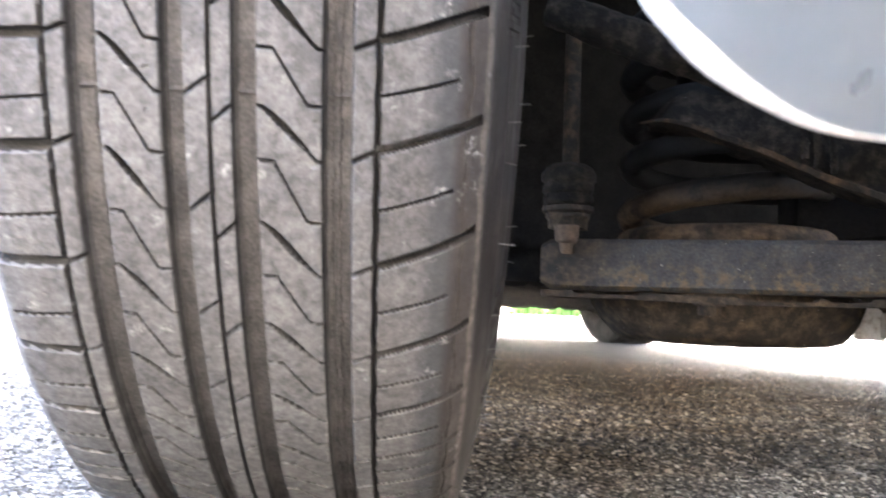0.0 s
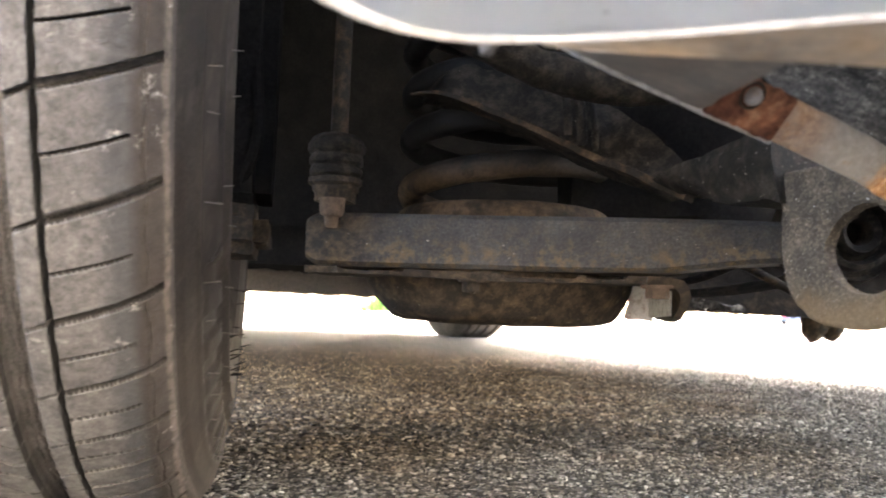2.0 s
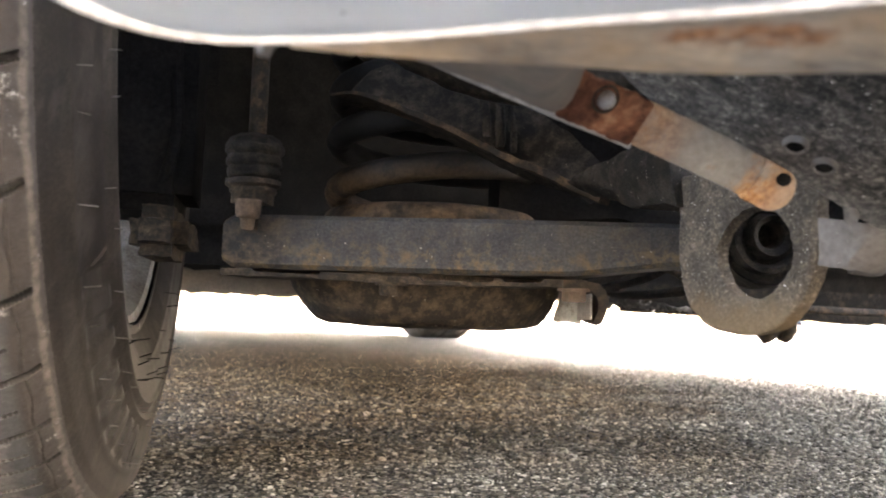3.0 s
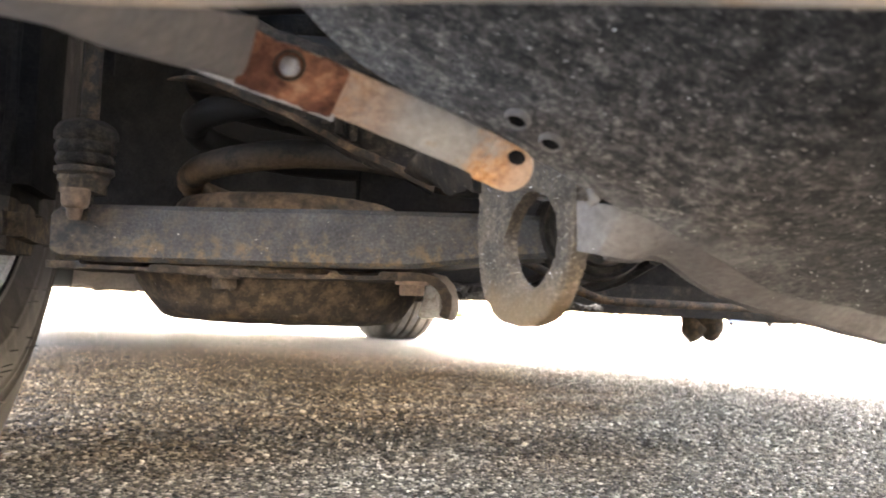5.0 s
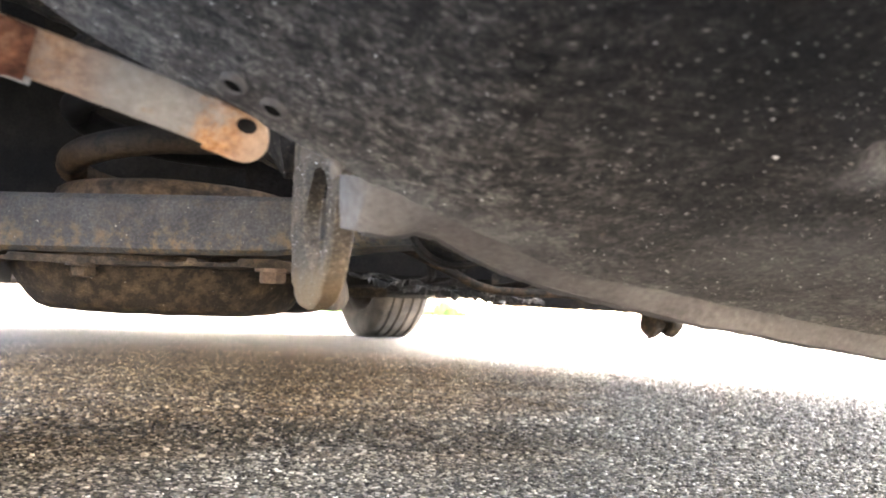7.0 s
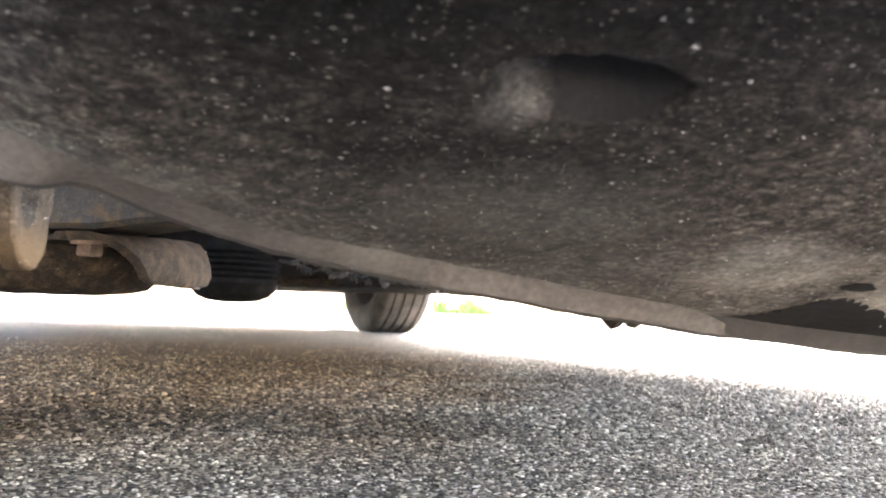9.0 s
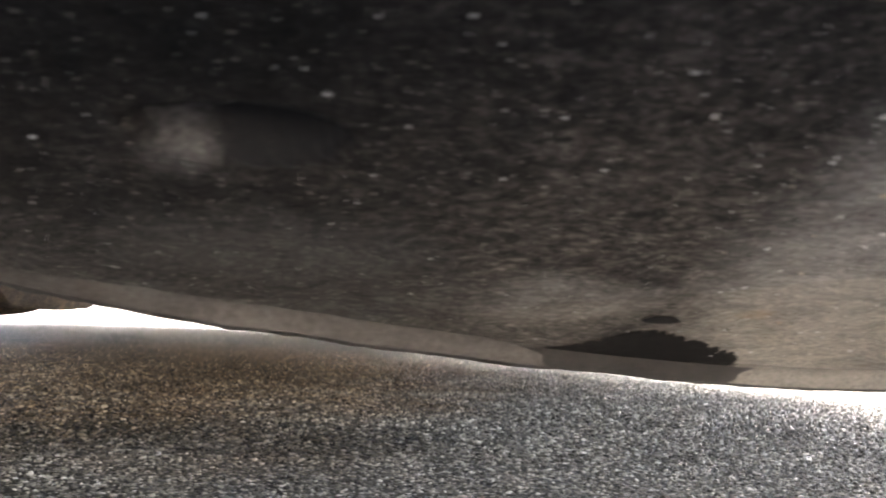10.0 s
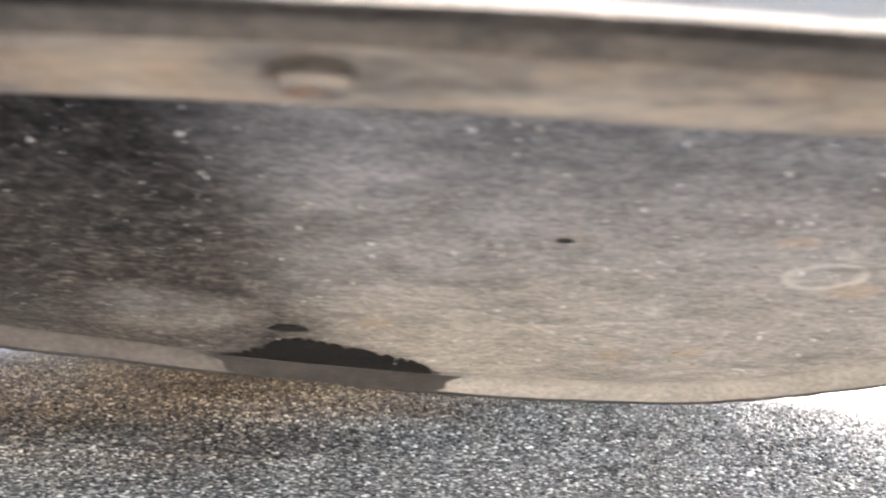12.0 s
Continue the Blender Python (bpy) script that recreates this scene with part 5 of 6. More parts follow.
def build_chassis():
    bm = block((0.000, 0.610, 0.152), (0.039, 0.70, 0.187), 0.009)
    bmesh.ops.subdivide_edges(bm, edges=bm.edges[:], cuts=3, use_grid_fill=True)
    part("knuckle", roughen(roughen(bm, 0.0032, 55), 0.0012, 220), "rusty", car, "brown rusted hub carrier")
    part("knuckle_arm", roughen(block((-0.035, 0.615, 0.184), (0.040, 0.72, 0.60), 0.012), 0.002, 40), "black", car)
    part("brake_hose", tube([(0.020, 0.62, 0.20), (0.030, 0.61, 0.235), (0.026, 0.62, 0.29), (0.02, 0.64, 0.40)], 0.004, 8, 20), "black", car)
    # pressed arm: a thin bright-edged flange that sweeps down past the spring, and the web above it
    ridge = smooth_path([(0.1296, 0.566, 0.2600), (0.1485, 0.560, 0.2600), (0.1792, 0.553, 0.2497), (0.2065, 0.545, 0.2386), (0.2280, 0.535, 0.2275), (0.2480, 0.520, 0.2150), (0.2755, 0.5037, 0.2016), (0.2900, 0.490, 0.1920)], 60)
    part("arm_flange", roughen(sweep(ridge, lambda u: rect((0.020 - 0.006 * u) * (0.08 + 0.92 * min(1.0, u / 0.22)), (0.0034 + 0.002 * u) * (0.3 + 0.7 * min(1.0, u / 0.22)), 0.0004)), 0.0011, 90), "grimy_rust", car, "rusty folded flange of a pressed arm")
    rings = []
    for k, p in enumerate(ridge[6:]):
        u = k / 54
        rise = (0.052 + 0.016 * math.sin(3.1 * u) - 0.030 * u) * (0.12 + 0.88 * min(1.0, u / 0.30) ** 0.8)
        crease = 0.006 * math.exp(-((u - 0.62) / 0.05) ** 2) - 0.004 * math.exp(-((u - 0.72) / 0.04) ** 2)
        rings.append([p + V(0, 0.006 - crease * h, rise * h) + V(0.004, 0.010, 0) * h for h in (0, 0.25, 0.5, 0.75, 1.0)] + [p + V(0, 0.03, rise * h) for h in (1.0, 0.5, 0)])
    part("pressed_arm", roughen(roughen(loft(rings), 0.0022, 60), 0.0010, 260), "caked", car, "dark pressed steel arm caked with dirt")
    # two ribs that stiffen the web beside the spring
    for x, y, z, h, w in ((0.2262, 0.528, 0.2330, 0.024, 0.0026), (0.2345, 0.526, 0.2270, 0.030, 0.0032), (0.2425, 0.523, 0.2230, 0.030, 0.0020)):
        part("web_rib", roughen(tube([(x, y, z), (x - 0.0012, y - 0.002, z + h * 0.5), (x - 0.0030, y - 0.001, z + h)], w, 8, 12), 0.0008, 300), "caked", car)
    # stout tube above it, and a bracket plate behind
    path = smooth_path([(0.060, 0.51, 0.318), (0.100, 0.50, 0.300), (0.133, 0.49, 0.286), (0.168, 0.49, 0.273), (0.201, 0.49, 0.261), (0.227, 0.49, 0.2565), (0.257, 0.49, 0.2562), (0.288, 0.49, 0.2620), (0.325, 0.49, 0.276), (0.38, 0.50, 0.31)], 80)
    part("cross_tube", roughen(roughen(tube(path, 0.0112, 22), 0.0014, 60), 0.0011, 320), "caked", car, "dark cross tube caked with dirt")
    rings = []
    for k in range(25):
        u = k / 24
        a = V(0.2830, 0.492, 0.1930).lerp(V(0.2800, 0.376, 0.1738), u)
        b = V(0.2680, 0.497, 0.2030).lerp(V(0.2795, 0.385, 0.2150), u)
        a = a + V(0, 0, 0.002 * math.sin(9 * u))
        rings.append([a + (b - a) * h + V(-0.004 * math.sin(3.14 * h), -0.003 * math.sin(3.14 * h), 0) for h in (0, 0.08, 0.3, 0.55, 0.8, 1.0)] + [b + V(0.06, 0.02, 0.02), a + V(0.05, 0.02, 0.002)])
    part("frame_rail", roughen(roughen(loft(rings), 0.0016, 60), 0.0010, 260), "caked", car, "grit-crusted end of a frame rail")
    rings = [[V(x, 0.60 + 0.02 * math.sin(x * 30), z + 0.004 * math.sin(x * 55 + z * 80)) for z in (0.19, 0.25, 0.32, 0.45)] + [V(x, 0.66, 0.45), V(x, 0.66, 0.19)] for x in [0.26 + 0.02 * k for k in range(16)]]
    part("inner_panel", roughen(loft(rings), 0.003, 30), "black", car)
    # rubber bush at the arm's inner end
    prof = [(0.0, -0.004), (0.007, -0.004), (0.008, -0.018), (0.0115, -0.021), (0.0135, -0.012), (0.0165, -0.012), (0.0185, -0.019), (0.0215, -0.018), (0.0225, -0.008), (0.026, -0.008), (0.028, -0.012), (0.030, -0.006), (0.028, -0.003), (0.031, 0.0), (0.031, 0.03)]
    part("rubber_bush", lathe((0.3780, 0.470, 0.1735), prof, 40, (0.12, 1, 0.05)), "caked", car, "ribbed round bush crusted with dirt")
    # black canister further in
    prof = [(0.02, 0.22), (0.055, 0.21)]
    for k in range(5):
        z = 0.176 - k * 0.008
        prof += [(0.063, z), (0.058, z - 0.004)]
    prof += [(0.060, 0.134), (0.056, 0.124), (0.048, 0.116), (0.034, 0.1105), (0.016, 0.1082), (0.0, 0.108)]
    part("rubber_boot", lathe((0.312, 1.2, 0), prof, 36), "boot", car, "black ribbed rubber boot")
    # short rod beyond the boot, and torn shield foil beside it
    part("link_rod", roughen(tube([(0.330, 1.22, 0.143), (0.3615, 1.25, 0.1420), (0.417, 1.25, 0.1425), (0.455, 1.25, 0.1440)], 0.0070, 12, 24), 0.002, 60), "rusty", car, "brown rod below the floor")
    rng = random.Random(33)
    for x0, z0, x1, z1, wide in ((0.375, 0.1585, 0.540, 0.1400, 0.020), (0.395, 0.1500, 0.500, 0.1375, 0.014), (0.430, 0.1440, 0.610, 0.1330, 0.012), (0.470, 0.1425, 0.580, 0.1345, 0.010)):
        y0 = 1.0 + rng.uniform(-0.04, 0.04)
        rings = []
        for k in range(41):
            u = k / 40
            p = V(x0 + (x1 - x0) * u, y0 + 0.02 * math.sin(9 * u + x0 * 40), z0 + (z1 - z0) * u + 0.002 * math.sin(23 * u + z0 * 300))
            w = wide * (0.55 + 0.45 * math.sin(math.pi * u)) * (0.8 + 0.4 * rng.random())
            f = rng.uniform(-0.004, 0.004)
            rings.append([p, p + V(0, -w * 0.5, -0.003 + f), p + V(0, -w, 0.0015), p + V(0, -w, 0.0030), p + V(0, -w * 0.5, f), p + V(0, 0, 0.0018)])
        part("shield_foil", roughen(loft(rings), 0.0015, 120), "foil", car, "crumpled dirty strip of shield foil")
    # pipes and cables along the floor
    for k, (x, z, r) in enumerate(((0.44, 0.163, 0.005), (0.47, 0.160, 0.004), (0.55, 0.158, 0.006))):
        part("brake_pipe", tube([(x - 0.06, 0.62, z + 0.012), (x, 0.85, z), (x + 0.05, 1.2, z - 0.004), (x + 0.03, 1.9, z), (x - 0.1, 2.6, z)], r, 8, 30), "grime", car)
    part("curved_bar", tube([(0.335, 0.56, 0.172), (0.352, 0.56, 0.1635), (0.370, 0.56, 0.1560), (0.394, 0.56, 0.1455), (0.4215, 0.56, 0.1350), (0.474, 0.57, 0.1340), (0.60, 0.62, 0.1340)], 0.0030, 10, 40), "grimy_rust", car, "thin curved steel bar")


build_chassis()

# car axes: heading of the whole body, from the wheel base
CH = radians(-13)
CF, CR = V(math.sin(CH), math.cos(CH), 0), V(math.cos(CH), -math.sin(CH), 0)
CO = V(-0.10, 0.63, 0)


def at_car(lat, lon, z):
    return CO + CR * lat + CF * lon + V(0, 0, z)


def build_body():
    # floor pan
    bm = slab([at_car(-0.1, 0.42, 0.168), at_car(1.66, 0.42, 0.168), at_car(1.66, 3.5, 0.168), at_car(-0.1, 3.5, 0.168)], 0.05)
    part("floor_pan", bm, "black", car, "black undersealed floor pan")
    bm = slab([at_car(-0.1, 0.44, 0.2), at_car(1.66, 0.44, 0.2), at_car(1.66, 0.44, 0.68), at_car(-0.1, 0.44, 0.68)], 0.02)
    part("wheel_well", bm, "black", car)
    # unseen shell over everything, roughed in to block light from above
    bm = slab([at_car(-0.12, -0.35, 0.69), at_car(0.3, -0.66, 0.69), at_car(1.2, -0.66, 0.69), at_car(1.69, -0.35, 0.69), at_car(1.69, 3.5, 0.69), at_car(1.4, 3.75, 0.69), at_car(0.2, 3.75, 0.69), at_car(-0.12, 3.5, 0.69)], 0.25, None, 0.03)
    part("body_shell", bm, "paint", car)
    bm = slab([at_car(0.0, 0.2, 0.94), at_car(1.56, 0.2, 0.94), at_car(1.56, 2.5, 0.94), at_car(0.0, 2.5, 0.94)], 0.5, None, 0.1)
    part("cabin", bm, "paint", car)
    # arch panel outside the tyre and the liner above it, unseen, against light leaks
    rings = []
    for k in range(41):
        th = radians(8 + 164 * k / 40)
        d = -HEAD * math.cos(th) + V(0, 0, math.sin(th))
        c = HUB - SIDE * 0.135
        rings.append([c + d * 0.385, c + d * 0.40 - SIDE * 0.006, c + d * 0.62, c + d * 0.62 + SIDE * 0.004, c + d * 0.40 + SIDE * 0.002])
    part("fender", loft(rings), "paint", car, "silver painted wheel arch")
    rings = []
    for k in range(41):
        th = radians(8 + 164 * k / 40)
        d = -HEAD * math.cos(th) + V(0, 0, math.sin(th))
        rings.append([HUB - SIDE * 0.134 + d * 0.386, HUB + SIDE * 0.14 + d * 0.386, HUB + SIDE * 0.14 + d * 0.390, HUB - SIDE * 0.134 + d * 0.390])
    part("arch_liner", loft(rings), "black", car)
    # side panels out of view that close the car against stray light
    for lat, z0, l0 in ((-0.12, 0.2, 0.42), (1.67, 0.24, -0.25)):
        bm = slab([at_car(lat, l0, z0), at_car(lat, 2.4, z0), at_car(lat, 2.4, 0.70), at_car(lat, l0, 0.70)], 0.02, None, 0.004)
        part("side_sill", bm, "paint", car)


build_body()


def build_far_wheel():
    ps = radians(-14)
    h, s = V(math.sin(ps), math.cos(ps), 0), V(math.cos(ps), -math.sin(ps), 0)
    c = V(0.80, 3.73, 0.325)
    w = thing("wheel", (c.x, c.y, 0), "", "", car)
    w["label"] = "wheel with a ribbed dusty tyre"
    prof = [(0.215, -0.098), (0.25, -0.11), (0.28, -0.112), (0.31, -0.108), (0.327, -0.098)]
    for k in range(-4, 5):
        a = k * 0.021
        if k % 2:
            prof += [(0.334, a - 0.006), (0.327, a - 0.004), (0.327, a + 0.004), (0.334, a + 0.006)]
        else:
            prof += [(0.335, a)]
    prof += [(0.327, 0.098), (0.31, 0.108), (0.28, 0.112), (0.25, 0.11), (0.215, 0.098)]
    bm = lathe(c, prof, 72, s)
    for v in bm.verts:
        v.co.z = max(v.co.z, 0.001)
    part("tyre", bm, "tyre_dust", w, "tyre brown with road dust")
    part("rim", lathe(c, [(0.216, -0.1), (0.205, -0.09), (0.195, -0.02), (0.195, 0.06), (0.205, 0.1)], 48, s), "rim", w)
    bm = bmesh.new()
    for k in range(5):
        t = radians(72 * k - 90 + 36)
        d = h * math.cos(t) + V(0, 0, math.sin(t))
        sweep([c + s * 0.05 + d * 0.02, c + s * 0.06 + d * 0.196], rect(0.06, 0.02, 0.004), s.cross(d), bm)
    part("spokes", bm, "rim", w)


build_far_wheel()


def build_hanging():
    bm = bmesh.new()
    for x, z, r, k in ((0.888, 0.118, 0.021, 1.3), (0.921, 0.114, 0.019, 1.35), (0.904, 0.132, 0.030, 0.7)):
        bmesh.ops.create_icosphere(bm, subdivisions=3, radius=r, matrix=Matrix.Translation((x, 1.27, z)) @ Matrix.Diagonal((1, 1, k, 1)))
    roughen(roughen(bm, 0.007, 45), 0.003, 140)
    part("hanging_bar", roughen(tube([(0.93, 1.27, 0.136), (1.00, 1.27, 0.131), (1.075, 1.27, 0.1285)], 0.006, 10, 16), 0.002, 60), "boot", car)
    part("tow_lug", bm, "rusty", car, "brown lug under the front floor")
    bm = slab([(0.60, 1.20, 0.140), (1.12, 1.22, 0.133), (1.12, 1.40, 0.140), (0.60, 1.40, 0.145)], 0.012)
    part("cross_panel", bm, "black", car)
    part("seam", slab([(0.60, 1.195, 0.1308), (1.12, 1.215, 0.1250), (1.12, 1.218, 0.174), (0.60, 1.198, 0.176)], 0.002), "grime", car)


build_hanging()


def build_seam_crust():
    """Dried dirt that hangs in crumbs along the floor's front seam."""
    bm = bmesh.new()
    rng = random.Random(21)
    for _ in range(70):
        u = rng.random()
        c = V(0.60 + 0.52 * u, 1.196 + 0.02 * u, 0.1313 - 0.006 * u)
        r = rng.uniform(0.0012, 0.0026)
        bmesh.ops.create_icosphere(bm, subdivisions=1, radius=r, matrix=Matrix.Translation(c) @ Matrix.Diagonal((rng.uniform(1, 2.4), 1, rng.uniform(0.5, 1.0), 1)))
    ob = part("seam_crust", roughen(bm, 0.0015, 260), "grime", car, "crumbs of dried dirt along the seam")
    ob["kind"] = "stuff"


build_seam_crust()


def build_grass():
    rng = random.Random(4)
    for x0, x1, n in ((1.55, 3.2, 420), (3.85, 5.2, 300)):
        bm = bmesh.new()
        for _ in range(n):
            x = rng.uniform(x0, x1)
            y = 20 + rng.uniform(-0.3, 0.6)
            h = rng.uniform(0.18, 0.50) * (0.65 + 0.35 * math.sin(x * 7))
            a = rng.uniform(0, 3.14)
            dx, dy = math.cos(a) * 0.035, math.sin(a) * 0.035
            lx, ly = rng.uniform(-0.12, 0.12), rng.uniform(-0.12, 0.12)
            v = [bm.verts.new(q) for q in ((x - dx, y - dy, 0), (x + dx, y + dy, 0), (x + lx * 0.5 + dx, y + ly * 0.5 + dy, h * 0.6), (x + lx, y + ly, h), (x + lx * 0.5 - dx, y + ly * 0.5 - dy, h * 0.6))]
            bm.faces.new(v)
        tagged(part("grass", bm, "leaf", None), "bright green grass tuft at the edge of the asphalt", "grass", kind="stuff")


build_grass()


def build_parked_car():
    """A grey car far off across the asphalt, its tail towards the camera."""
    o, k = V(20.75, 31.9, 0), radians(-33)
    f, r = V(-math.sin(k), math.cos(k), 0), V(math.cos(k), math.sin(k), 0)
    at = lambda a, b, z: o + r * a + f * b + V(0, 0, z)
    c = thing("parked_car", o, "small grey car parked far off on the asphalt", "car")
    shape = ((-0.02, 0.30, 0.62, 0.80), (0.06, 0.16, 0.95, 0.86), (0.5, 0.15, 1.0, 0.88), (1.6, 0.15, 1.0, 0.89), (2.9, 0.15, 0.98, 0.88), (3.7, 0.17, 0.85, 0.86), (3.95, 0.30, 0.65, 0.78))
    rings = [[at(-w + 0.06, b, lo), at(w - 0.06, b, lo), at(w, b, lo + 0.08), at(w, b, hi - 0.15), at(w - 0.12, b, hi), at(-w + 0.12, b, hi), at(-w, b, hi - 0.15), at(-w, b, lo + 0.08)] for b, lo, hi, w in shape]
    part("body", loft(rings), "far_paint", c)
    rings = [[at(-w, b, 0.93), at(w, b, 0.93), at(w * t, b + s, hi), at(-w * t, b + s, hi)] for b, s, hi, w, t in ((0.12, 0.25, 1.05, 0.74, 0.9), (0.35, 0.2, 1.42, 0.74, 0.82), (1.6, 0, 1.47, 0.76, 0.82), (2.4, -0.2, 1.35, 0.75, 0.82), (2.9, -0.3, 1.0, 0.72, 0.9))]
    part("cabin", loft(rings), "far_black", c, "dark glazed cabin")
    part("bumper", loft([[at(a, -0.08 + 0.05 * abs(a), 0.14), at(a, -0.10 + 0.05 * abs(a), 0.30), at(a, -0.06 + 0.05 * abs(a), 0.48), at(a, 0.1, 0.48), at(a, 0.1, 0.14)] for a in (-0.86, -0.6, -0.2, 0.2, 0.6, 0.86)]), "far_paint", c)
    for a in (-0.72, 0.72):
        bm = slab([at(a - 0.13, -0.10, 0.30), at(a + 0.13, -0.10, 0.30), at(a + 0.13, -0.08, 0.42), at(a - 0.13, -0.08, 0.42)], 0.03)
        part("tail_lamp", bm, "red_lens", c, "red tail lamp")
    for a in (-0.80, 0.80):
        for b in (0.72, 3.2):
            part("wheel", lathe(at(a, b, 0.30), [(0.0, -0.10), (0.20, -0.10), (0.28, -0.10), (0.30, -0.07), (0.30, 0.07), (0.28, 0.10), (0.0, 0.10)], 32, r), "far_black", c)


build_parked_car()


def build_sill_seam():
    """Ragged dusty seam under the outer sill, beyond the spring."""
    rng = random.Random(52)
    rings = []
    for k in range(61):
        u = k / 60
        x = -0.04 + 0.34 * u
        lo = 0.1345 - 0.003 * u + 0.0012 * math.sin(k * 0.9) + rng.uniform(-0.0012, 0.0012)
        y = 1.20 + 0.05 * u
        rings.append([V(x, y, lo), V(x, y - 0.006, lo + 0.004), V(x, y - 0.004, lo + 0.012 + rng.uniform(-0.001, 0.001)), V(x, y + 0.004, lo + 0.030), V(x, y + 0.02, lo + 0.032), V(x, y + 0.02, lo + 0.006)])
    part("sill_seam", roughen(loft(rings), 0.0018, 90), "bracket", car, "dusty folded seam under the sill")


build_sill_seam()


def build_chips():
    """Loose-set stone chippings that stand proud of the binder where the camera passes near."""
    rng = np.random.RandomState(11)

    def field(step, y0, y1, full, gone):
        gx, gy = np.meshgrid(np.arange(-1.0, 1.9, step), np.arange(y0, y1, step * 0.9))
        gx = gx + (np.arange(gx.shape[0]) % 2)[:, None] * step / 2
        q = np.stack([gx.ravel(), gy.ravel()], -1) + rng.uniform(-0.36, 0.36, (gx.size, 2)) * step
        keep = rng.uniform(0, 1, len(q)) < np.clip((gone - q[:, 1]) / (gone - full), 0, 0.95)
        keep &= np.abs(q[:, 0] - 0.415) < 0.42 + q[:, 1] * 0.62
        return q[keep], np.full((keep.sum(), 1), step)

    p1, s1 = field(0.0038, 0.42, 0.85, 0.70, 0.85)
    p2, s2 = field(0.0056, 0.70, 2.30, 1.2, 2.30)
    p, size = np.concatenate([p1, p2]), np.concatenate([s1, s2])
    n, k = len(p), 5
    ang = rng.uniform(0, 6.28, (n, 1)) + np.arange(k)[None, :] * 2 * np.pi / k + rng.uniform(-0.4, 0.4, (n, k))
    rad = size * (0.30 + 0.50 * rng.uniform(0, 1, (n, 1)) ** 1.8) * rng.uniform(0.70, 1.25, (n, k))
    h = size * (0.03 + 0.30 * rng.uniform(0, 1, (n, 1)) ** 1.6) * np.interp(p[:, 1:], [1.1, 2.1], [1.0, 0.25])
    til = rng.normal(0, 0.16, (n, 2))
    slim, turn = rng.uniform(0.5, 1.0, (n, 1)), rng.uniform(0, 3.14, (n, 1))
    u, v = rad * np.cos(ang), rad * np.sin(ang) * slim
    bx, by = u * np.cos(turn) - v * np.sin(turn), u * np.sin(turn) + v * np.cos(turn)
    base = np.stack([p[:, :1] + bx, p[:, 1:] + by, np.full((n, k), -0.0006)], -1)
    tx, ty = bx * 0.80, by * 0.80
    top = np.stack([p[:, :1] + tx, p[:, 1:] + ty, np.maximum(h + tx * til[:, :1] + ty * til[:, 1:], 0.0002)], -1)
    co = np.concatenate([base, top], 1).reshape(-1, 3)
    o = (np.arange(n) * 2 * k)[:, None]
    quads = np.concatenate([np.stack([o[:, 0] + i, o[:, 0] + (i + 1) % k, o[:, 0] + k + (i + 1) % k, o[:, 0] + k + i], -1) for i in range(k)], 0)
    caps = o + k + np.arange(k)[None, :]
    me = bpy.data.meshes.new("stone_chippings")
    me.vertices.add(len(co))
    me.vertices.foreach_set("co", co.astype(np.float32).ravel())
    me.loops.add(quads.size + caps.size)
    me.loops.foreach_set("vertex_index", np.concatenate([quads.ravel(), caps.ravel()]).astype(np.int32))
    me.polygons.add(len(quads) + len(caps))
    me.polygons.foreach_set("loop_start", np.concatenate([np.arange(len(quads)) * 4, quads.size + np.arange(len(caps)) * k]).astype(np.int32))
    me.update(calc_edges=True)
    tagged(part("stone_chippings", me, "chip", None, "", False), "grey and tan stone chippings bedded in asphalt", "chippings", kind="stuff")


build_chips()


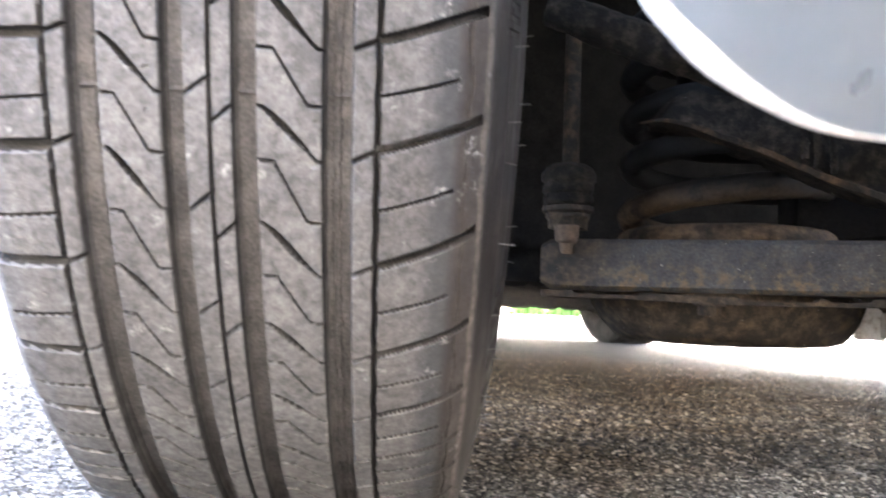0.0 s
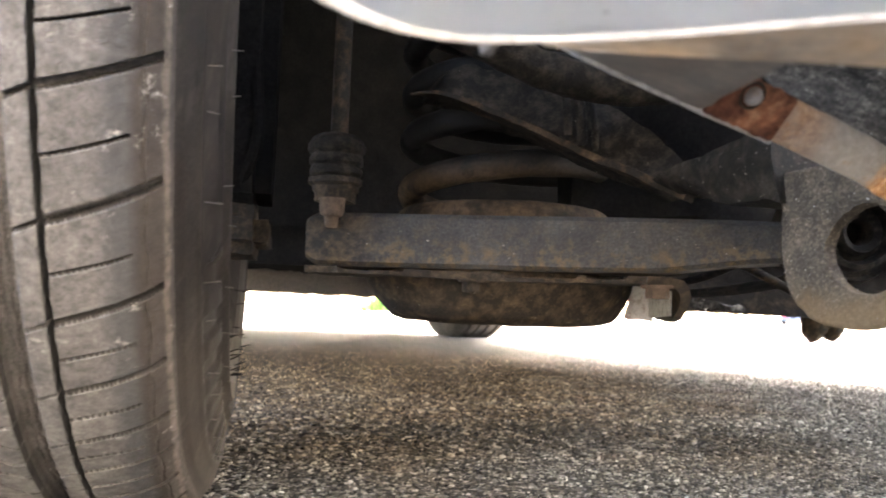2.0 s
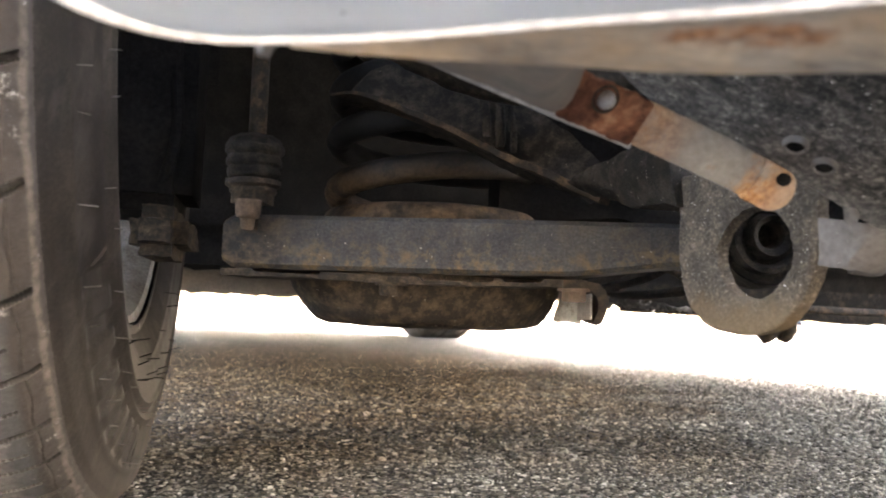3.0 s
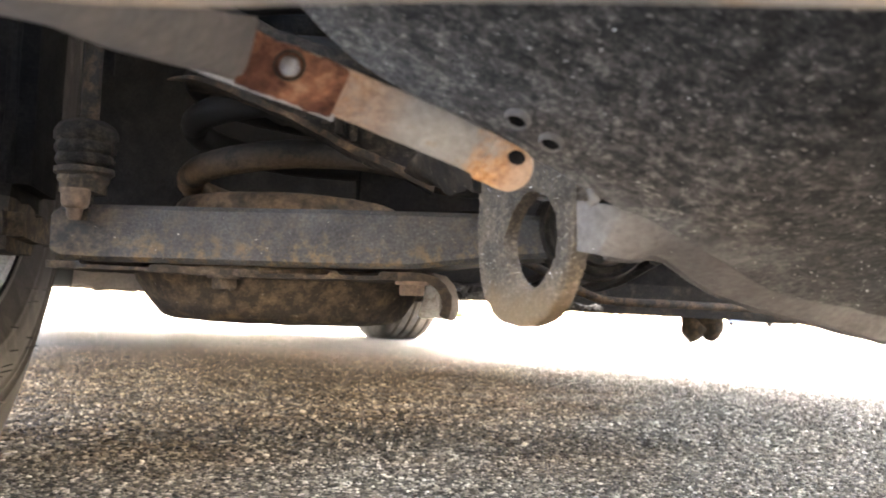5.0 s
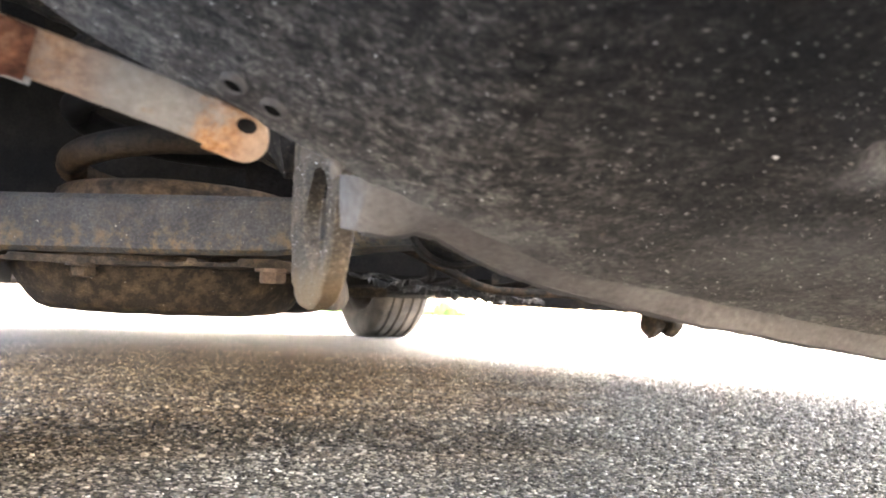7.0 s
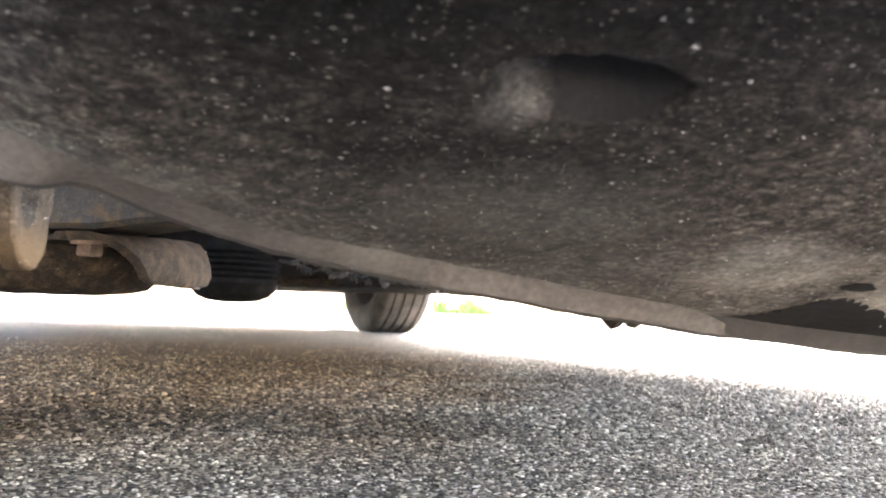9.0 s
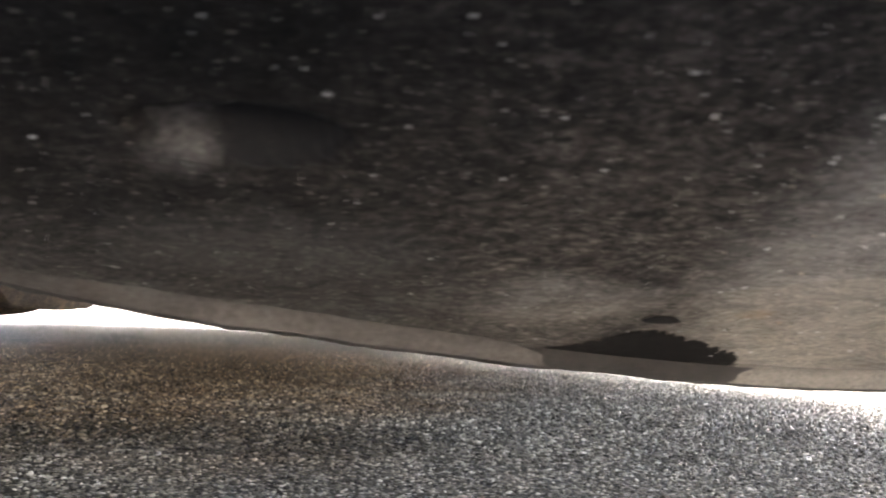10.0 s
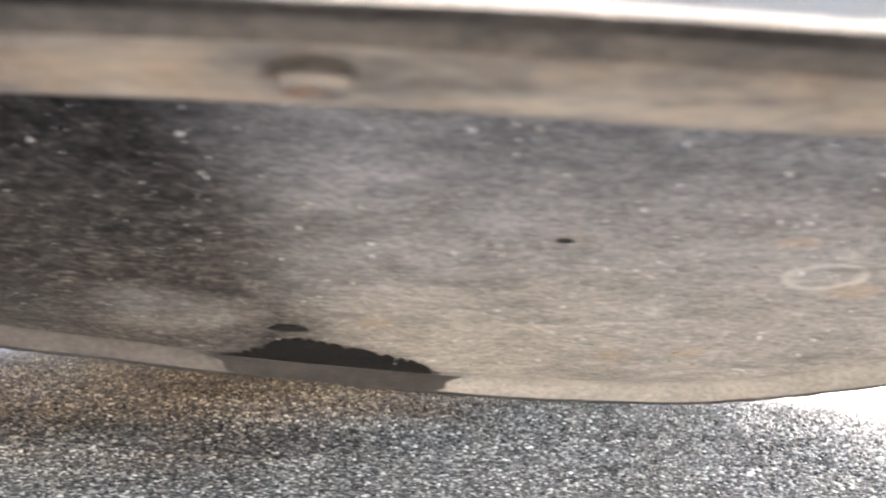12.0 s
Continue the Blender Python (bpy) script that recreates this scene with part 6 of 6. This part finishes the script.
def build_grit():
    """Road grit on the parts that the camera passes close by."""
    things = {ob.name: ob for ob in bpy.data.objects}
    near = lambda x, y, z, n: (x > 0.2) * (x < 0.80) * (y < 0.41)
    sprinkle(things["undertray"], 9200, 0.00034, 0.0018, 3, lambda x, y, z, n: near(x, y, z, n) * np.where(x > 0.63, 0.55, 1.0) * ((((x - 0.465) / 0.027) ** 2 + ((y - 0.222) / 0.0165) ** 2) > 1.0))
    sprinkle(things["undertray"], 520, 0.0012, 0.0034, 4, lambda x, y, z, n: near(x, y, z, n) * np.where(x > 0.63, 2.6, 1.0) * ((((x - 0.465) / 0.027) ** 2 + ((y - 0.222) / 0.0165) ** 2) > 1.0))
    sprinkle(things["undertray"], 170, 0.0012, 0.0030, 14, lambda x, y, z, n: (x > 0.33) * (x < 0.64) * (y < 0.31) * ((((x - 0.465) / 0.028) ** 2 + ((y - 0.222) / 0.017) ** 2) > 1.0), "pale flakes stuck to the tray")
    sprinkle(things["undertray"], 760, 0.0015, 0.0042, 21, lambda x, y, z, n: (x > 0.60) * (x < 0.90) * (y < 0.37) * np.clip((x - 0.60) / 0.10, 0.1, 1.0), "pale flakes stuck in the dust", "flake")
    sprinkle(things["undertray"], 700, 0.0005, 0.0017, 31, lambda x, y, z, n: (x > 0.22) * (x < 0.66) * (y < 0.40) * ((((x - 0.465) / 0.028) ** 2 + ((y - 0.222) / 0.017) ** 2) > 1.0), "tiny pale flecks stuck to the tray", "flake")
    sprinkle(things["undertray"], 120, 0.0012, 0.0036, 41, lambda x, y, z, n: (x > 0.47) * (x < 0.63) * (y < 0.27) * ((((x - 0.465) / 0.028) ** 2 + ((y - 0.222) / 0.017) ** 2) > 1.0), "pale flakes stuck to the tray", "flake")
    sprinkle(things["lip"], 420, 0.0003, 0.0012, 5, lambda x, y, z, n: (x < 0.8) * 1.0)
    sprinkle(things["tie_down_loop"], 1100, 0.0004, 0.0016, 6, lambda x, y, z, n: np.where(z > 0.135, 1.0, 0.12), tone="dull_grain")
    sprinkle(things["tie_down_loop"], 130, 0.0005, 0.0016, 16, lambda x, y, z, n: np.where(z > 0.135, 1.0, 0.25))
    sprinkle(things["beam"], 420, 0.0005, 0.0026, 7, lambda x, y, z, n: (n[:, 1] < -0.5) * 1.0, tone="dull_grain")
    sprinkle(things["spring_cup"], 260, 0.0005, 0.0024, 8, lambda x, y, z, n: (y < 0.62) * 1.0, tone="dull_grain")
    sprinkle(things["frame_rail"], 420, 0.0004, 0.0018, 9, lambda x, y, z, n: (y > 0.1) * 1.0, tone="dull_grain")
    sprinkle(things["pressed_arm"], 260, 0.0004, 0.0016, 10, lambda x, y, z, n: (y > 0.1) * 1.0, tone="dull_grain")


build_grit()
